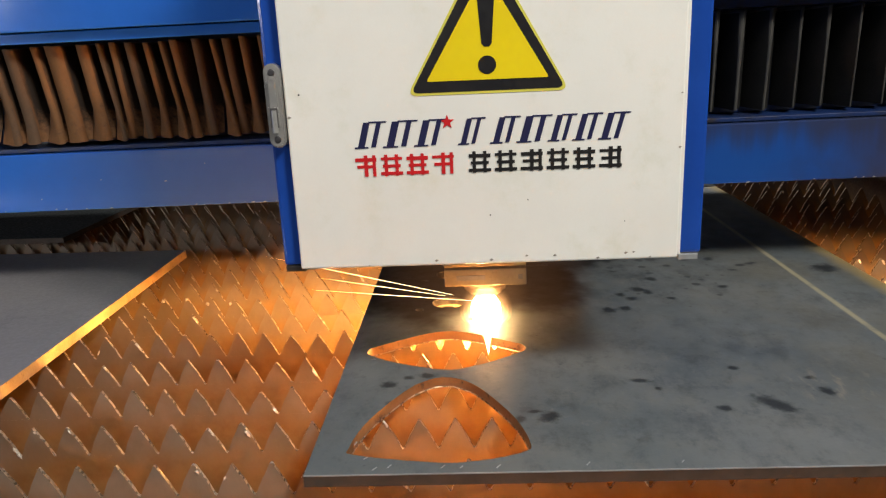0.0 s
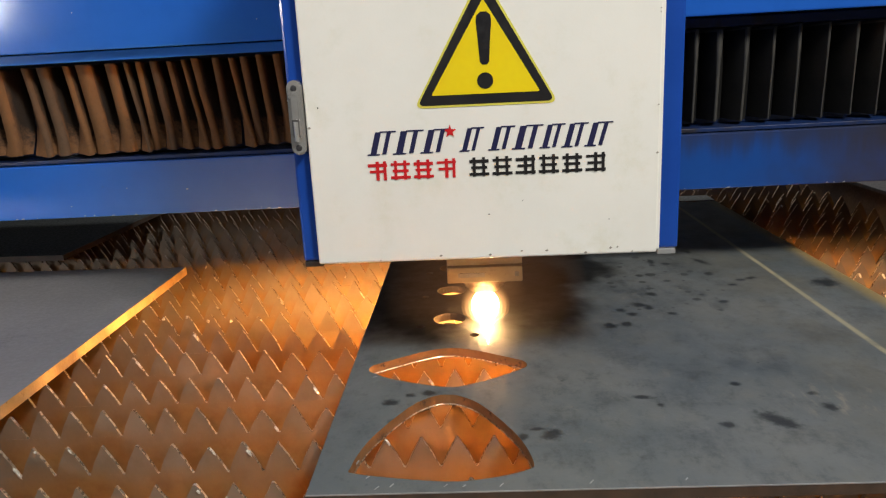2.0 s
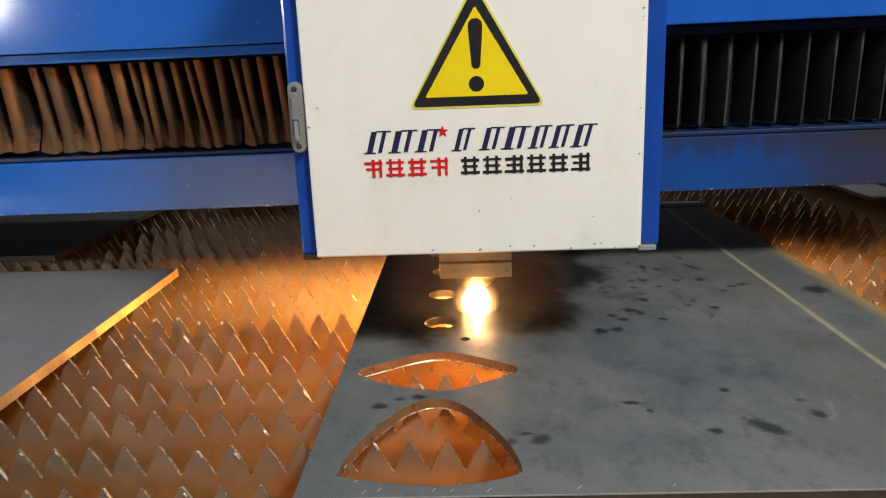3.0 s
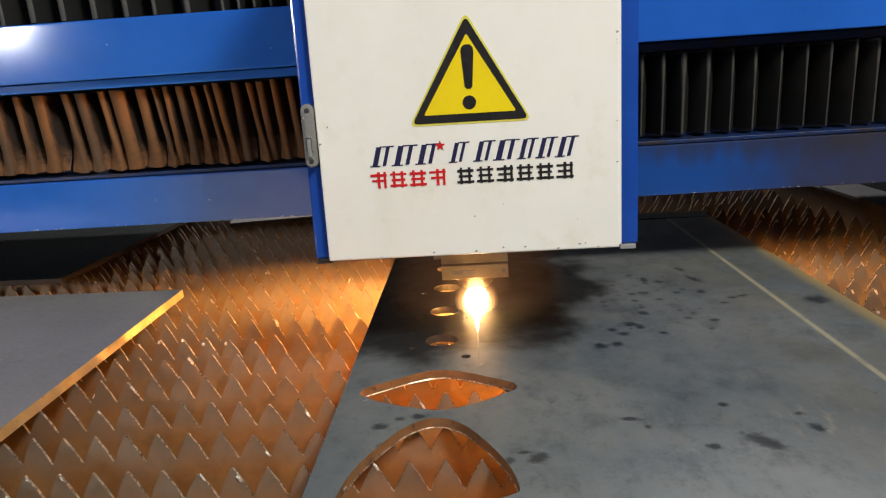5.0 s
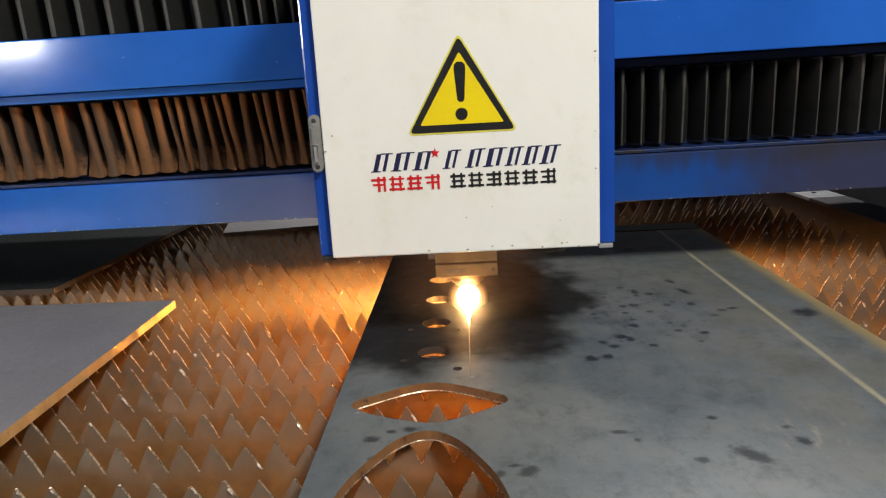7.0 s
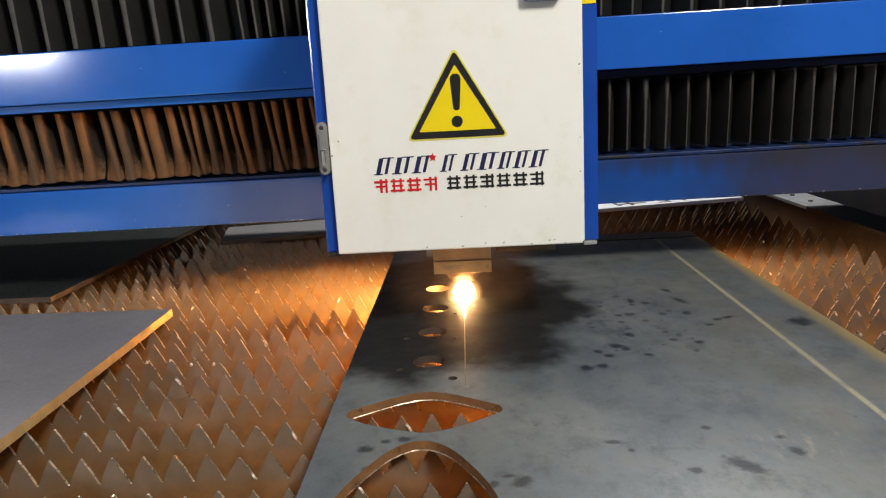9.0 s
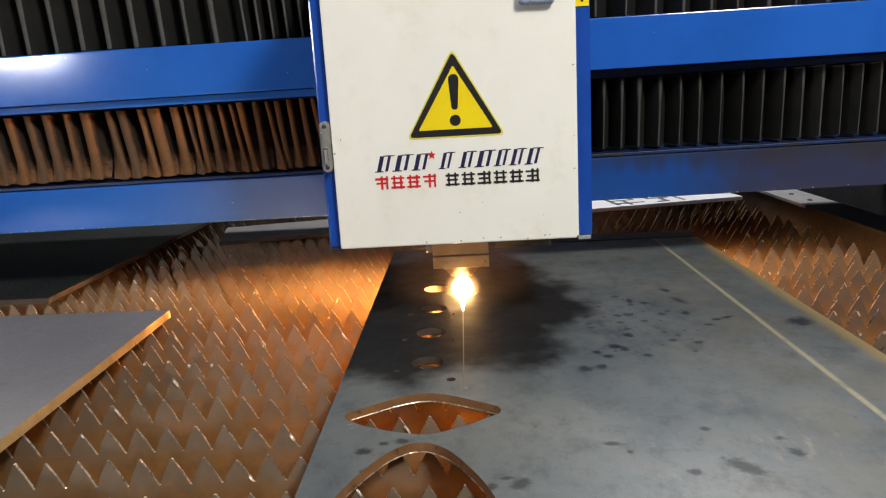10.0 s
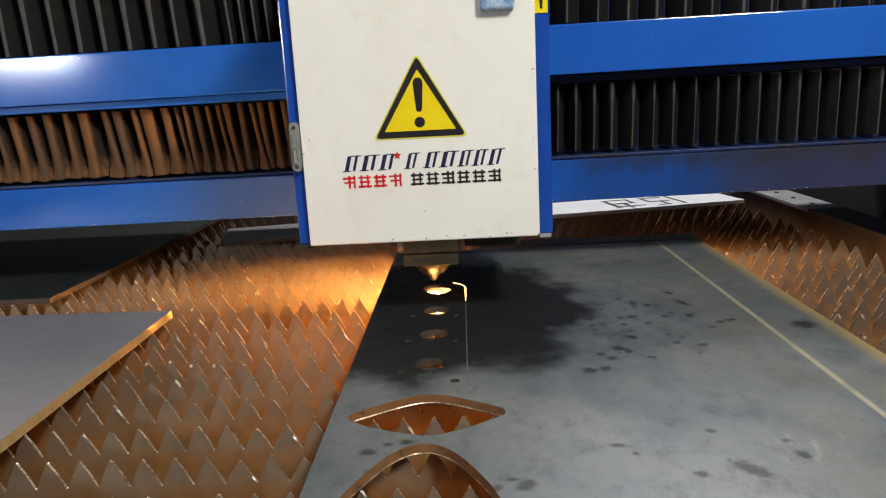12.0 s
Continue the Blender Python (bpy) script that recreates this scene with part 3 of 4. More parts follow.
def workpiece():
    dome = catmull(mirrored([(0.0, 0.0205), (0.05, 0.024), (0.093, 0.0385), (0.1025, 0.055), (0.088, 0.115), (0.05, 0.190), (0.022, 0.220), (0.0, 0.2275)], 0.143)[:-1], 8)
    lens = catmull(mirrored([(0.0, 0.2510), (0.040, 0.2610), (0.072, 0.2785), (0.1085, 0.3040), (0.1155, 0.3120), (0.1165, 0.3210), (0.1120, 0.3320), (0.1000, 0.3405), (0.052, 0.3715), (0.020, 0.3865), (0.0, 0.3895)], 0.143)[:-1], 6)
    holes, small = [dome, lens], []
    for y in (0.522, 0.680, 0.838, 0.998):
        small.append(circle(HOLE_X, y, 0.0285))
        small.append(circle(0.0925, y - 0.034, 0.0070 if y < 0.6 else 0.0066, 14))
        small.append(circle(0.184, y - 0.0805 if y < 0.6 else y - 0.044, 0.0080 if y < 0.6 else 0.0042, 14))
    ob = cut_plate("steel_plate", [(0, 0), (0.902, 0), (0.902, 1.44), (0, 1.44)], holes, -THICK, 0.0, PLATE, EDGE_DARK,
                   "thick blue-grey mill-scale steel plate with sooty cut holes", "steel plate", small)
    # dark plugs, added so that the small holes stay unlit
    for loop in small:
        if len(loop) < 20:
            part("slug", prism([(x, y) for x, y in loop], "z", -THICK - 0.002, -THICK * 0.75), DARK, ob)
    for y, tilt in ((0.522, 9), (0.680, -7), (0.838, 8)):
        part("slug", lathe([(0, -0.006), (0.0268, -0.006), (0.0275, -0.005), (0.0275, 0.005), (0.0268, 0.006), (0, 0.006)], Matrix.Translation((HOLE_X, y + 0.002, -0.028)) @ pose(0, 0, 0, tilt, tilt * 0.6), 24), EDGE_DARK, ob, "dropped round slug")
    # pale ring that paints in the highlight of each lower cut edge
    for loop in holes:
        ring = bmesh.new()
        rows = []
        for (x, y), (u, v), (a, b) in zip(loop, loop[1:] + loop[:1], loop[-1:] + loop[:-1]):
            d = Vector((u - a, v - b)).normalized()
            rows.append([ring.verts.new((x - d.y * k, y + d.x * k, h)) for k, h in ((0.0002, -THICK + 0.0012), (0.0011, -THICK - 0.0002), (0.0, -THICK - 0.0008))])
        for p, q in zip(rows, rows[1:] + rows[:1]):
            ring.faces.new((p[0], q[0], q[1], p[1]))
            ring.faces.new((p[1], q[1], q[2], p[2]))
        part("rim_highlight", ring, SLAT_EDGE, ob, "bright rim along the lower cut edge, its highlight in the colour")
    # the laser's cut: a fine slot with a pale burr on both sides
    path = [(KERF_X, 0.404), (KERF_X, 0.985)] + [(KERF_X - 0.075 + 0.075 * math.cos(a), 0.985 + 0.066 * math.sin(a)) for a in np.linspace(0.12, math.pi / 2, 12)]
    for name, w, h, mat in (("kerf_burr", 0.0009, 0.0006, BURR), ("kerf", 0.00025, 0.0009, DARK)):
        bm = bmesh.new()
        pairs = []
        for i, p in enumerate(path):
            d = Vector(path[min(i + 1, len(path) - 1)]) - Vector(path[max(i - 1, 0)])
            n = Vector((-d.y, d.x)).normalized() * w
            pairs.append([bm.verts.new((p[0] + s * n.x, p[1] + s * n.y, h)) for s in (-1, 1)])
        for a, b in zip(pairs, pairs[1:]):
            bm.faces.new((a[0], b[0], b[1], a[1]))
        part(name, bm, mat, ob)
    # pale strip: the front edge's highlight put into the colour
    part("edge_highlight", box(0.0, 0.902, -0.0007, 0.0004, -0.0010, 0.0004), RAIL, ob)
    rng = random.Random(21)
    for x, y, a in ((0.060, 0.030, 40), (0.072, 0.008, 50), (0.088, 0.012, 55), (0.146, 0.010, 50), (0.166, 0.009, 48), (0.205, 0.008, 52), (0.30, 0.010, 50), (0.045, 0.060, 70), (0.035, 0.29, 10), (0.40, 0.012, 45)):
        c, d, k = math.cos(radians(a)), math.sin(radians(a)), rng.uniform(0.004, 0.008)
        part("scratch", prism([(x, y), (x + 0.0011, y - 0.0006), (x + k * c + 0.001, y + k * d), (x + k * c, y + k * d + 0.0008)], "z", -0.001, 0.0005), RAIL, ob)
    part("burr", lathe([(0, 0.0012), (0.0016, 0.0009), (0.0028, 0.0)], Matrix.Translation((0.208, 0.404, 0)), 8), RAIL, ob)


workpiece()
cut_plate("steel_sheet", [(-1.75, -0.42), (-0.473, -0.42), (-0.476, 0.912), (-1.75, 0.952)], [], -THICK, 0.004, SHEET, SHEET_EDGE, "plain grey steel sheet with an orange cut edge on the grid", "steel sheet")
cut_plate("steel_sheet", [(-1.95, 1.115), (-0.863, 1.085), (-0.815, 2.45), (-1.95, 2.45)], [], -THICK, 0.0, SHEET_DARK, EDGE_DARK, "dark scaled steel sheet lying on the grid", "steel sheet")
cut_plate("steel_strip", [(0.25, 1.47), (0.905, 1.45), (0.905, 1.53), (0.25, 1.55)], [], -THICK, 0.0, SHEET_DARK, EDGE_DARK, "narrow dark steel offcut on the grid", "steel strip")


# left stretch of the askew panel, the bridge's shade put into its grey
cut_plate("steel_sheet", [(-0.631, 1.727), (-0.02, 1.845), (-0.07, 2.12), (-0.69, 2.0)], [], -THICK, 0.0, SHEET, EDGE_DARK, "grey-blue stretch of the askew panel under the bridge, shade in its colour", "steel sheet")


def white_panel():
    m = pose(-0.631, 1.727, 0.002, 0, 0, 10.9)
    ob = part("white_panel", box(0.62, 1.95, 0, 0.27, -0.012, 0.002, 0.0015), PANEL)
    ob.matrix_world = m
    tagged(ob, "white painted sheet panel with black marks lying askew on the grid", "panel")
    rng = random.Random(8)
    for x0, x1, y0, y1 in ((1.455, 1.469, 0.03, 0.21), (1.469, 1.56, 0.198, 0.212), (1.469, 1.56, 0.118, 0.130), (1.547, 1.560, 0.13, 0.198), (1.469, 1.575, 0.05, 0.062), (1.505, 1.518, 0.02, 0.118),
                           (1.61, 1.70, 0.196, 0.210), (1.61, 1.623, 0.12, 0.196), (1.61, 1.70, 0.11, 0.122), (1.655, 1.668, 0.03, 0.11), (1.72, 1.733, 0.03, 0.215), (1.62, 1.655, 0.03, 0.042)):
        part("ink_bar", box(x0, x1, y0, y1, 0.0015, 0.003), BLACK, ob)


white_panel()

# ---- the bridge ----
FACE = 0.459
BRIDGE_X = (-2.25, 2.45)


def pleat(lo, ridge, hi, strip, z0, z1, depth, rng, material, edge, parent, sway, flare):
    """One fold of a bellows between two valleys: a narrow front fold and two receding cloth faces, curling out at the foot, hemmed at the top."""
    bm = bmesh.new()
    levels = [0, 0.05, 0.14, 0.3, 0.62, 0.972, 1.0]
    k = rng.uniform(0.7, 1.25)
    lift = rng.uniform(0, 0.004)
    rows = []
    for t in levels:
        u = 1 - t
        z = z0 + (z1 - z0) * t
        out = flare * k * u ** 4
        side = sway * k * (0.55 * u + 0.45 * u ** 3)
        wide = strip * (0.72 + 0.13 * t + 0.25 * u ** 3) if flare > 0.02 else strip * (0.6 + 0.7 * t ** 3)
        back = -depth * 0.85 * u ** 3 - out * 0.8 if flare > 0.02 else 0.0
        drop = -0.007 * k if t == 0 else 0
        up = lift if t > 0.9 else 0
        pts = [(lo + side * 0.8, back, z + drop * 0.5), (ridge - wide / 2 + side, -depth - out, z + drop + up), (ridge + side, -depth * 1.04 - out, z + drop + up),
               (ridge + wide / 2 + side, -depth * 0.97 - out, z + drop * 0.8 + up), (ridge * 0.5 + hi * 0.5 + side * 0.6, min(-depth * 0.55 - out * 0.5, back - 0.004), z + drop * 0.7 + up * 0.5), (hi + 0.001 + side * 0.8, 0.004 + back, z + drop * 0.5)]
        rows.append([bm.verts.new(p) for p in pts])
    for a, b in zip(rows, rows[1:]):
        for i in range(5):
            bm.faces.new((a[i], a[i + 1], b[i + 1], b[i]))
    bm.faces.new(rows[-1][::-1])
    ob = part("pleat", bm, material, parent)
    ob.data.materials.append(edge)
    for f in ob.data.polygons:
        f.use_smooth = True
        if f.index < 30 and (f.index % 5 in (1, 2) or (f.index >= 25 and edge is CLOTH_EDGE)):
            f.material_index = 1
    return ob


MOVING_PLEATS = []


def bellows(gantry, y, folds, x_head, x_end, z0, z1, width, strip, depth, edge, seed, sway, flare, label):
    """folds: the known front folds as (x, width), from the head outwards; even ones follow to the bridge's end."""
    rng = random.Random(seed)
    root = tagged(new("bellows"), label)
    root.parent = gantry
    root.location = (0, y, 0)
    way = 1 if x_end > x_head else -1
    folds = list(folds)
    while (x_end - folds[-1][0]) * way > width:
        folds.append((folds[-1][0] + way * width * rng.uniform(0.9, 1.1), strip * rng.uniform(0.6, 1.4)))
    xs = [f[0] for f in folds]
    cuts = [x_head] + [(a + b) / 2 for a, b in zip(xs, xs[1:])] + [x_end]
    for k, (x, s) in enumerate(folds):
        lo, hi = sorted((cuts[k], cuts[k + 1]))
        ob = pleat(lo - x, 0, hi - x, s, z0, z1, depth * rng.uniform(0.9, 1.08), rng, CLOTH_FOOT if edge is CLOTH_RUST_LIT else CLOTH, edge, root, sway, flare)
        ob.location = (x, 0, 0)
        share = max(0.0, 1 - abs(x - x_head) / 1.5)
        if share > 0.02:
            MOVING_PLEATS.append((ob, ob.location.copy(), share))


def bridge():
    g = tagged(new("gantry"), "blue painted machine bridge with two rows of black bellows", "machine bridge")
    x0, x1 = BRIDGE_X
    low = part("lower_beam", box(x0, x1, FACE, FACE + 0.12, 0.166, 0.274, 0.003), BLUE_BROWN, g, "blue painted lower beam, dusty and colour-shaded on one side")
    part("lower_ledge", box(x0, x1, FACE + 0.014, FACE + 0.12, 0.2755, 0.283, 0.0015), BLUE_SHADED_DUST, g)
    part("back_panel", box(x0, x1, FACE + 0.095, FACE + 0.115, 0.284, 0.84), BLUE_SHADED_DUST, g)
    up = part("upper_beam", box(x0, x1, FACE, FACE + 0.09, 0.490, 0.612, 0.003), BLUE, g, "glossy blue painted upper beam")
    part("upper_lip", box(x0, 0.20, FACE + 0.016, FACE + 0.09, 0.470, 0.4885, 0.002), BLUE, g)
    # right-hand lip in the dark copy, for the shade it lies in
    part("upper_lip", box(0.2015, x1, FACE + 0.058, FACE + 0.09, 0.470, 0.4885, 0.002), BLUE_SHADED_DUST, g)
    part("top_beam", box(x0, x1, FACE, FACE + 0.12, 0.842, 0.97, 0.003), BLUE, g)
    part("rear_box", box(x0, x1, FACE + 0.121, FACE + 0.82, 0.166, 0.97, 0.004), BLUE, g)
    part("end_plate", box(x0 - 0.03, x0 - 0.001, FACE - 0.01, FACE + 0.5, -0.2, 0.97, 0.004), BLUE, g)
    part("end_plate", box(x1 + 0.001, x1 + 0.03, FACE - 0.01, FACE + 0.5, -0.2, 0.97, 0.004), BLUE, g)
    rng = random.Random(31)
    chips = [(-0.378, 0.215, 0.0016), (-0.50, 0.222, 0.0012), (-0.30, 0.245, 0.0008), (-0.62, 0.19, 0.001)] + [(rng.uniform(-1.0, 1.2), 0.168 + abs(rng.gauss(0, 0.0012)), rng.uniform(0.0006, 0.0022)) for _ in range(40)]
    for cx, cz, r in chips:
        part("paint_chip", prism([(cx - r * rng.uniform(1, 3), cz - r * 0.4), (cx, cz - r * 0.7), (cx + r * rng.uniform(1, 2.5), cz), (cx + r * 0.3, cz + r * 0.6)], "y", FACE - 0.0004, FACE + 0.001), RAIL, low)
    for cx, cz, r in ((-0.55, 0.56, 0.001), (-0.2, 0.53, 0.0012), (-0.75, 0.6, 0.001), (0.7, 0.57, 0.001)):
        part("paint_chip", prism(circle(cx, cz, r, 6), "y", FACE - 0.0004, FACE + 0.001), RAIL, up)
    y = FACE + 0.092
    rusty = [(-0.07, 0.014), (-0.10, 0.012), (-0.128, 0.014), (-0.155, 0.012), (-0.183, 0.015), (-0.216, 0.013), (-0.248, 0.016), (-0.272, 0.011), (-0.304, 0.014), (-0.346, 0.016), (-0.368, 0.009),
             (-0.398, 0.011), (-0.430, 0.015), (-0.460, 0.013), (-0.486, 0.008), (-0.516, 0.024), (-0.569, 0.036), (-0.605, 0.014), (-0.655, 0.024), (-0.690, 0.016), (-0.750, 0.028), (-0.800, 0.014), (-0.853, 0.022)]
    plain = [(0.498, 0.006), (0.543, 0.006), (0.587, 0.007), (0.632, 0.008), (0.675, 0.011), (0.729, 0.009), (0.780, 0.006), (0.827, 0.007), (0.880, 0.005), (0.933, 0.006), (0.983, 0.006), (1.035, 0.006), (1.084, 0.007), (1.134, 0.008)]
    bellows(g, y, rusty, -0.03, x0, 0.298, 0.463, 0.052, 0.020, 0.050, CLOTH_RUST_LIT, 3, 0.032, 0.026, "rust-dusted black lower bellows with flame light in its colour")
    bellows(g, y, plain, 0.46, x1, 0.2985, 0.466, 0.050, 0.007, 0.050, CLOTH_EDGE, 4, -0.005, 0.002, "black cloth lower bellows with paler fold edges")
    bellows(g, y, [(-0.06 - 0.036 * k, 0.010) for k in range(8)], -0.03, x0, 0.622, 0.815, 0.070, 0.016, 0.058, CLOTH_EDGE, 6, 0.010, 0.006, "black cloth upper bellows")
    bellows(g, y, [(0.50, 0.012)], 0.46, x1, 0.622, 0.815, 0.073, 0.014, 0.058, CLOTH_EDGE, 7, -0.006, 0.004, "black cloth upper bellows")
    return g


GANTRY = bridge()

# ---- the cutting head ----
NOZZLE_Y = 0.300


def slanted(x0, x1, z0, z1, lean=0.3):
    s = (z1 - z0) * lean
    return [(x0, z0), (x1, z0), (x1 + s, z1), (x0 + s, z1)]


def head():
    h = tagged(new("cutting_carriage"), "laser cutting carriage with a cream door on a blue housing", "cutting carriage")
    body = part("housing", box(-0.049, 0.466, 0.012, 0.405, 0.176, 0.82, 0.004), BLUE_DEEP, h, "blue painted housing")
    part("bottom_cap", box(-0.047, -0.022, 0.010, 0.05, 0.168, 0.1755, 0.001), RUBBER, body)
    part("bottom_cap", box(0.438, 0.462, 0.010, 0.05, 0.168, 0.1755, 0.001), RAIL, body)
    door = part("door", box(-0.0255, 0.4345, 0.0, 0.0115, 0.1735, 0.80, 0.0036, seg=4), WHITE, h, "cream powder-coated door with scuffed edges")
    part("door_edge", box(0.4315, 0.4378, 0.0012, 0.0118, 0.178, 0.80, 0.001), WHITE, door)
    rng = random.Random(2)
    for _ in range(15):
        side = rng.choice((0, 0, 0, 0, 0, 1, 2))
        x = rng.uniform(-0.02, 0.43) if side == 0 else (-0.022 if side == 1 else 0.431)
        z = 0.176 + abs(rng.gauss(0, 0.004)) if side == 0 else rng.uniform(0.18, 0.5)
        s = rng.uniform(0.0007, 0.0022)
        part("scuff", prism([(x - s, z), (x, z - s * 0.6), (x + s * 1.4, z + s * 0.2), (x + s * 0.2, z + s)], "y", -0.0004, 0.002), GRIME, door)
    for x, z, r in ((0.21, 0.235, 0.0010), (0.37, 0.222, 0.0007), (0.255, 0.252, 0.0007), (-0.008, 0.385, 0.0011)):
        part("speck", prism(circle(x, z, r, 7), "y", -0.0004, 0.002), DARK, door)

    # warning triangle
    def triangle(grow, y, r):
        cx, a, b, top = 0.2105, 0.1215 - grow * 1.5, 0.2995 + grow * 1.5, 0.5355 + grow * 2
        base = 0.381 - grow
        corners = [Vector((a, base)), Vector((b, base)), Vector((cx, top))]
        out = []
        for i, c in enumerate(corners):
            p, n = (corners[i - 1] - c).normalized(), (corners[(i + 1) % 3] - c).normalized()
            for s in np.linspace(0, 1, 6):
                q = c + p * r * (1 - s) ** 2 * 1.6 + n * r * s ** 2 * 1.6
                out.append((q.x, q.y))
        return prism(out, "y", y, 0.001)
    sign = part("warning_sign", triangle(0.0026, -0.0006, 0.008), PALE_YELLOW, h, "yellow triangular warning sticker")
    part("border", triangle(-0.0005, -0.0011, 0.006), BLACK, sign)
    part("field", triangle(-0.0128, -0.0016, 0.002), YELLOW, sign)
    mark = [(0.2105 + x, z) for x, z in ((-0.0058, 0.4335), (-0.003, 0.4300), (0.003, 0.4300), (0.0058, 0.4335), (0.0096, 0.484), (0.0085, 0.490), (0.004, 0.494), (-0.004, 0.494), (-0.0085, 0.490), (-0.0096, 0.484))]
    part("exclamation_mark", prism(mark, "y", -0.0021, 0.001), BLACK, sign)
    part("exclamation_dot", prism(circle(0.2105, 0.4100, 0.0102, 24), "y", -0.0021, 0.001), BLACK, sign)

    # maker's mark: plain oblique shapes, a star, and two rows of blocks
    brand = part("star", prism([(0.1625 + r * math.sin(a), 0.3475 + r * math.cos(a)) for i in range(10) for r, a in [((0.0085, 0.0036)[i % 2], i * math.pi / 5)]], "y", -0.0008, 0.001), RED, h, "red star of the maker's mark")
    x = 0.0535
    for i, w in enumerate((0.030, 0.033, 0.031, 0, 0.024, 0, 0.027, 0.033, 0.025, 0.026, 0.028)):
        if w == 0:
            x += 0.017 if i == 3 else 0.010
            continue
        z0, z1 = 0.3215, 0.3505
        lean = 0.28
        part("oblique_mark", prism(slanted(x + w * 0.10, x + w * 0.36, z0, z1, lean), "y", -0.0008, 0.001), NAVY, brand)
        part("oblique_mark", prism(slanted(x + w * 0.62, x + w * 0.80, z0, z1, lean), "y", -0.0008, 0.001), NAVY, brand)
        part("thin_mark", prism(slanted(x + w * 0.30 + 0.008, x + w * 1.0 + 0.008, z1 - 0.0008, z1 + 0.0010, lean), "y", -0.0007, 0.001), NAVY, brand)
        part("thin_mark", prism(slanted(x - 0.001, x + w * 0.5, z0 - 0.0012, z0 + 0.0006, lean), "y", -0.0007, 0.001), NAVY, brand)
        x += w + 0.0035
    x = 0.0515
    for i in range(10):
        mat = RED if i < 4 else BLACK
        z0, s = 0.2865, 0.0262
        bars = ((0.02, 0.98, 0.70 + 0.04 * (i % 2), 0.86), (0.10, 0.90, 0.40, 0.53), (0.0, 1.0, 0.06, 0.20))
        for a, b, c, d in bars[: 3 - (i in (0, 3))]:
            part("block_mark", prism([(x + s * a, z0 + s * c), (x + s * b, z0 + s * c), (x + s * b, z0 + s * d), (x + s * a, z0 + s * d)], "y", -0.0008, 0.001), mat, brand)
        for a, b in ((0.18, 0.32), (0.66, 0.80)) if i % 3 else ((0.42, 0.58), (0.80, 0.94)):
            part("block_mark", prism([(x + s * a, z0 + s * 0.02), (x + s * b, z0 + s * 0.02), (x + s * b, z0 + s * 0.98), (x + s * a, z0 + s * 0.98)], "y", -0.0010, 0.001), mat, brand)
        x += 0.0305 + (0.0125 if i == 3 else 0)

    # latch hinge on the door's edge
    def pill(r, z0, z1, y0, y1, cx=-0.0365):
        pts = [(cx + r * math.cos(a), z1 + r * math.sin(a)) for a in np.linspace(0, math.pi, 9)] + [(cx + r * math.cos(a), z0 + r * math.sin(a)) for a in np.linspace(math.pi, 2 * math.pi, 9)]
        bm = prism(pts, "y", y0, y1)
        bmesh.ops.bevel(bm, geom=[e for e in bm.edges if e.verts[0].co.y < y0 + 1e-4 and e.verts[1].co.y < y0 + 1e-4], offset=0.002, segments=2, affect="EDGES")
        return bm
    hinge = part("hinge", pill(0.0098, 0.335, 0.412, -0.004, 0.0118), CHROME, h, "worn chrome door hinge")
    part("hinge_plate", pill(0.0062, 0.352, 0.402, -0.0075, -0.003), CHROME, hinge)
    part("hinge_slot", box(-0.0415, -0.0325, -0.0079, -0.003, 0.349, 0.372, 0.001), DARK, hinge)
    part("hinge_pin", lathe([(0, 0), (0.0034, 0), (0.0034, 0.026), (0, 0.026)], Matrix.Translation((-0.037, -0.0075, 0.3435)), 12), CHROME, hinge)
    for z in (0.4115, 0.335):
        part("screw", lathe([(0, 0.0018), (0.003, 0.0015), (0.0042, 0)], Matrix.Translation((-0.0365, -0.004, z)) @ pose(0, 0, 0, 90), 12), DARK, hinge)

    part("handle", box(0.334, 0.400, -0.016, 0.006, 0.608, 0.660, 0.0095, seg=5), BLUE_FILM, h, "blue film-wrapped door handle")
    tag = part("side_sticker", box(0.4385, 0.4635, 0.0105, 0.013, 0.601, 0.68, 0.0005), YELLOW, h, "yellow sticker with a black mark")
    part("sticker_mark", prism([(0.449, 0.609), (0.453, 0.609), (0.456, 0.65), (0.446, 0.65)], "y", 0.0098, 0.012), BLACK, tag)

    # under the housing
    block = part("nozzle_block", box(0.141, 0.269, 0.225, 0.375, 0.068, 0.096, 0.002), STEEL, h, "bare steel sensor block")
    part("upper_block", box(0.141, 0.269, 0.228, 0.372, 0.0985, 0.176, 0.002), STEEL, block)
    part("label_bar", box(0.160, 0.205, 0.2245, 0.226, 0.078, 0.086), BURR, block)
    part("label_bar", box(0.256, 0.263, 0.2245, 0.226, 0.078, 0.086), BURR, block)
    part("side_knob", lathe([(0, 0), (0.010, 0), (0.012, 0.004), (0.012, 0.016), (0, 0.016)], Matrix.Translation((0.141, 0.27, 0.11)) @ pose(0, 0, 0, 0, -90), 16), CHROME, block)
    part("probe_wire", lathe([(0, 0), (0.0012, 0), (0.0012, 0.035), (0, 0.035)], Matrix.Translation((0.269, 0.26, 0.088)) @ pose(0, 0, 0, 0, 90), 8), DARK, block)
    smooth(part("nozzle_collar", lathe([(0, 0.0675), (0.043, 0.0675), (0.044, 0.062), (0.043, 0.051), (0.036, 0.048), (0.035, 0.041), (0.029, 0.039), (0.028, 0.034), (0, 0.034)], Matrix.Translation((KERF_X, NOZZLE_Y, 0)), 28), BRONZE, h))
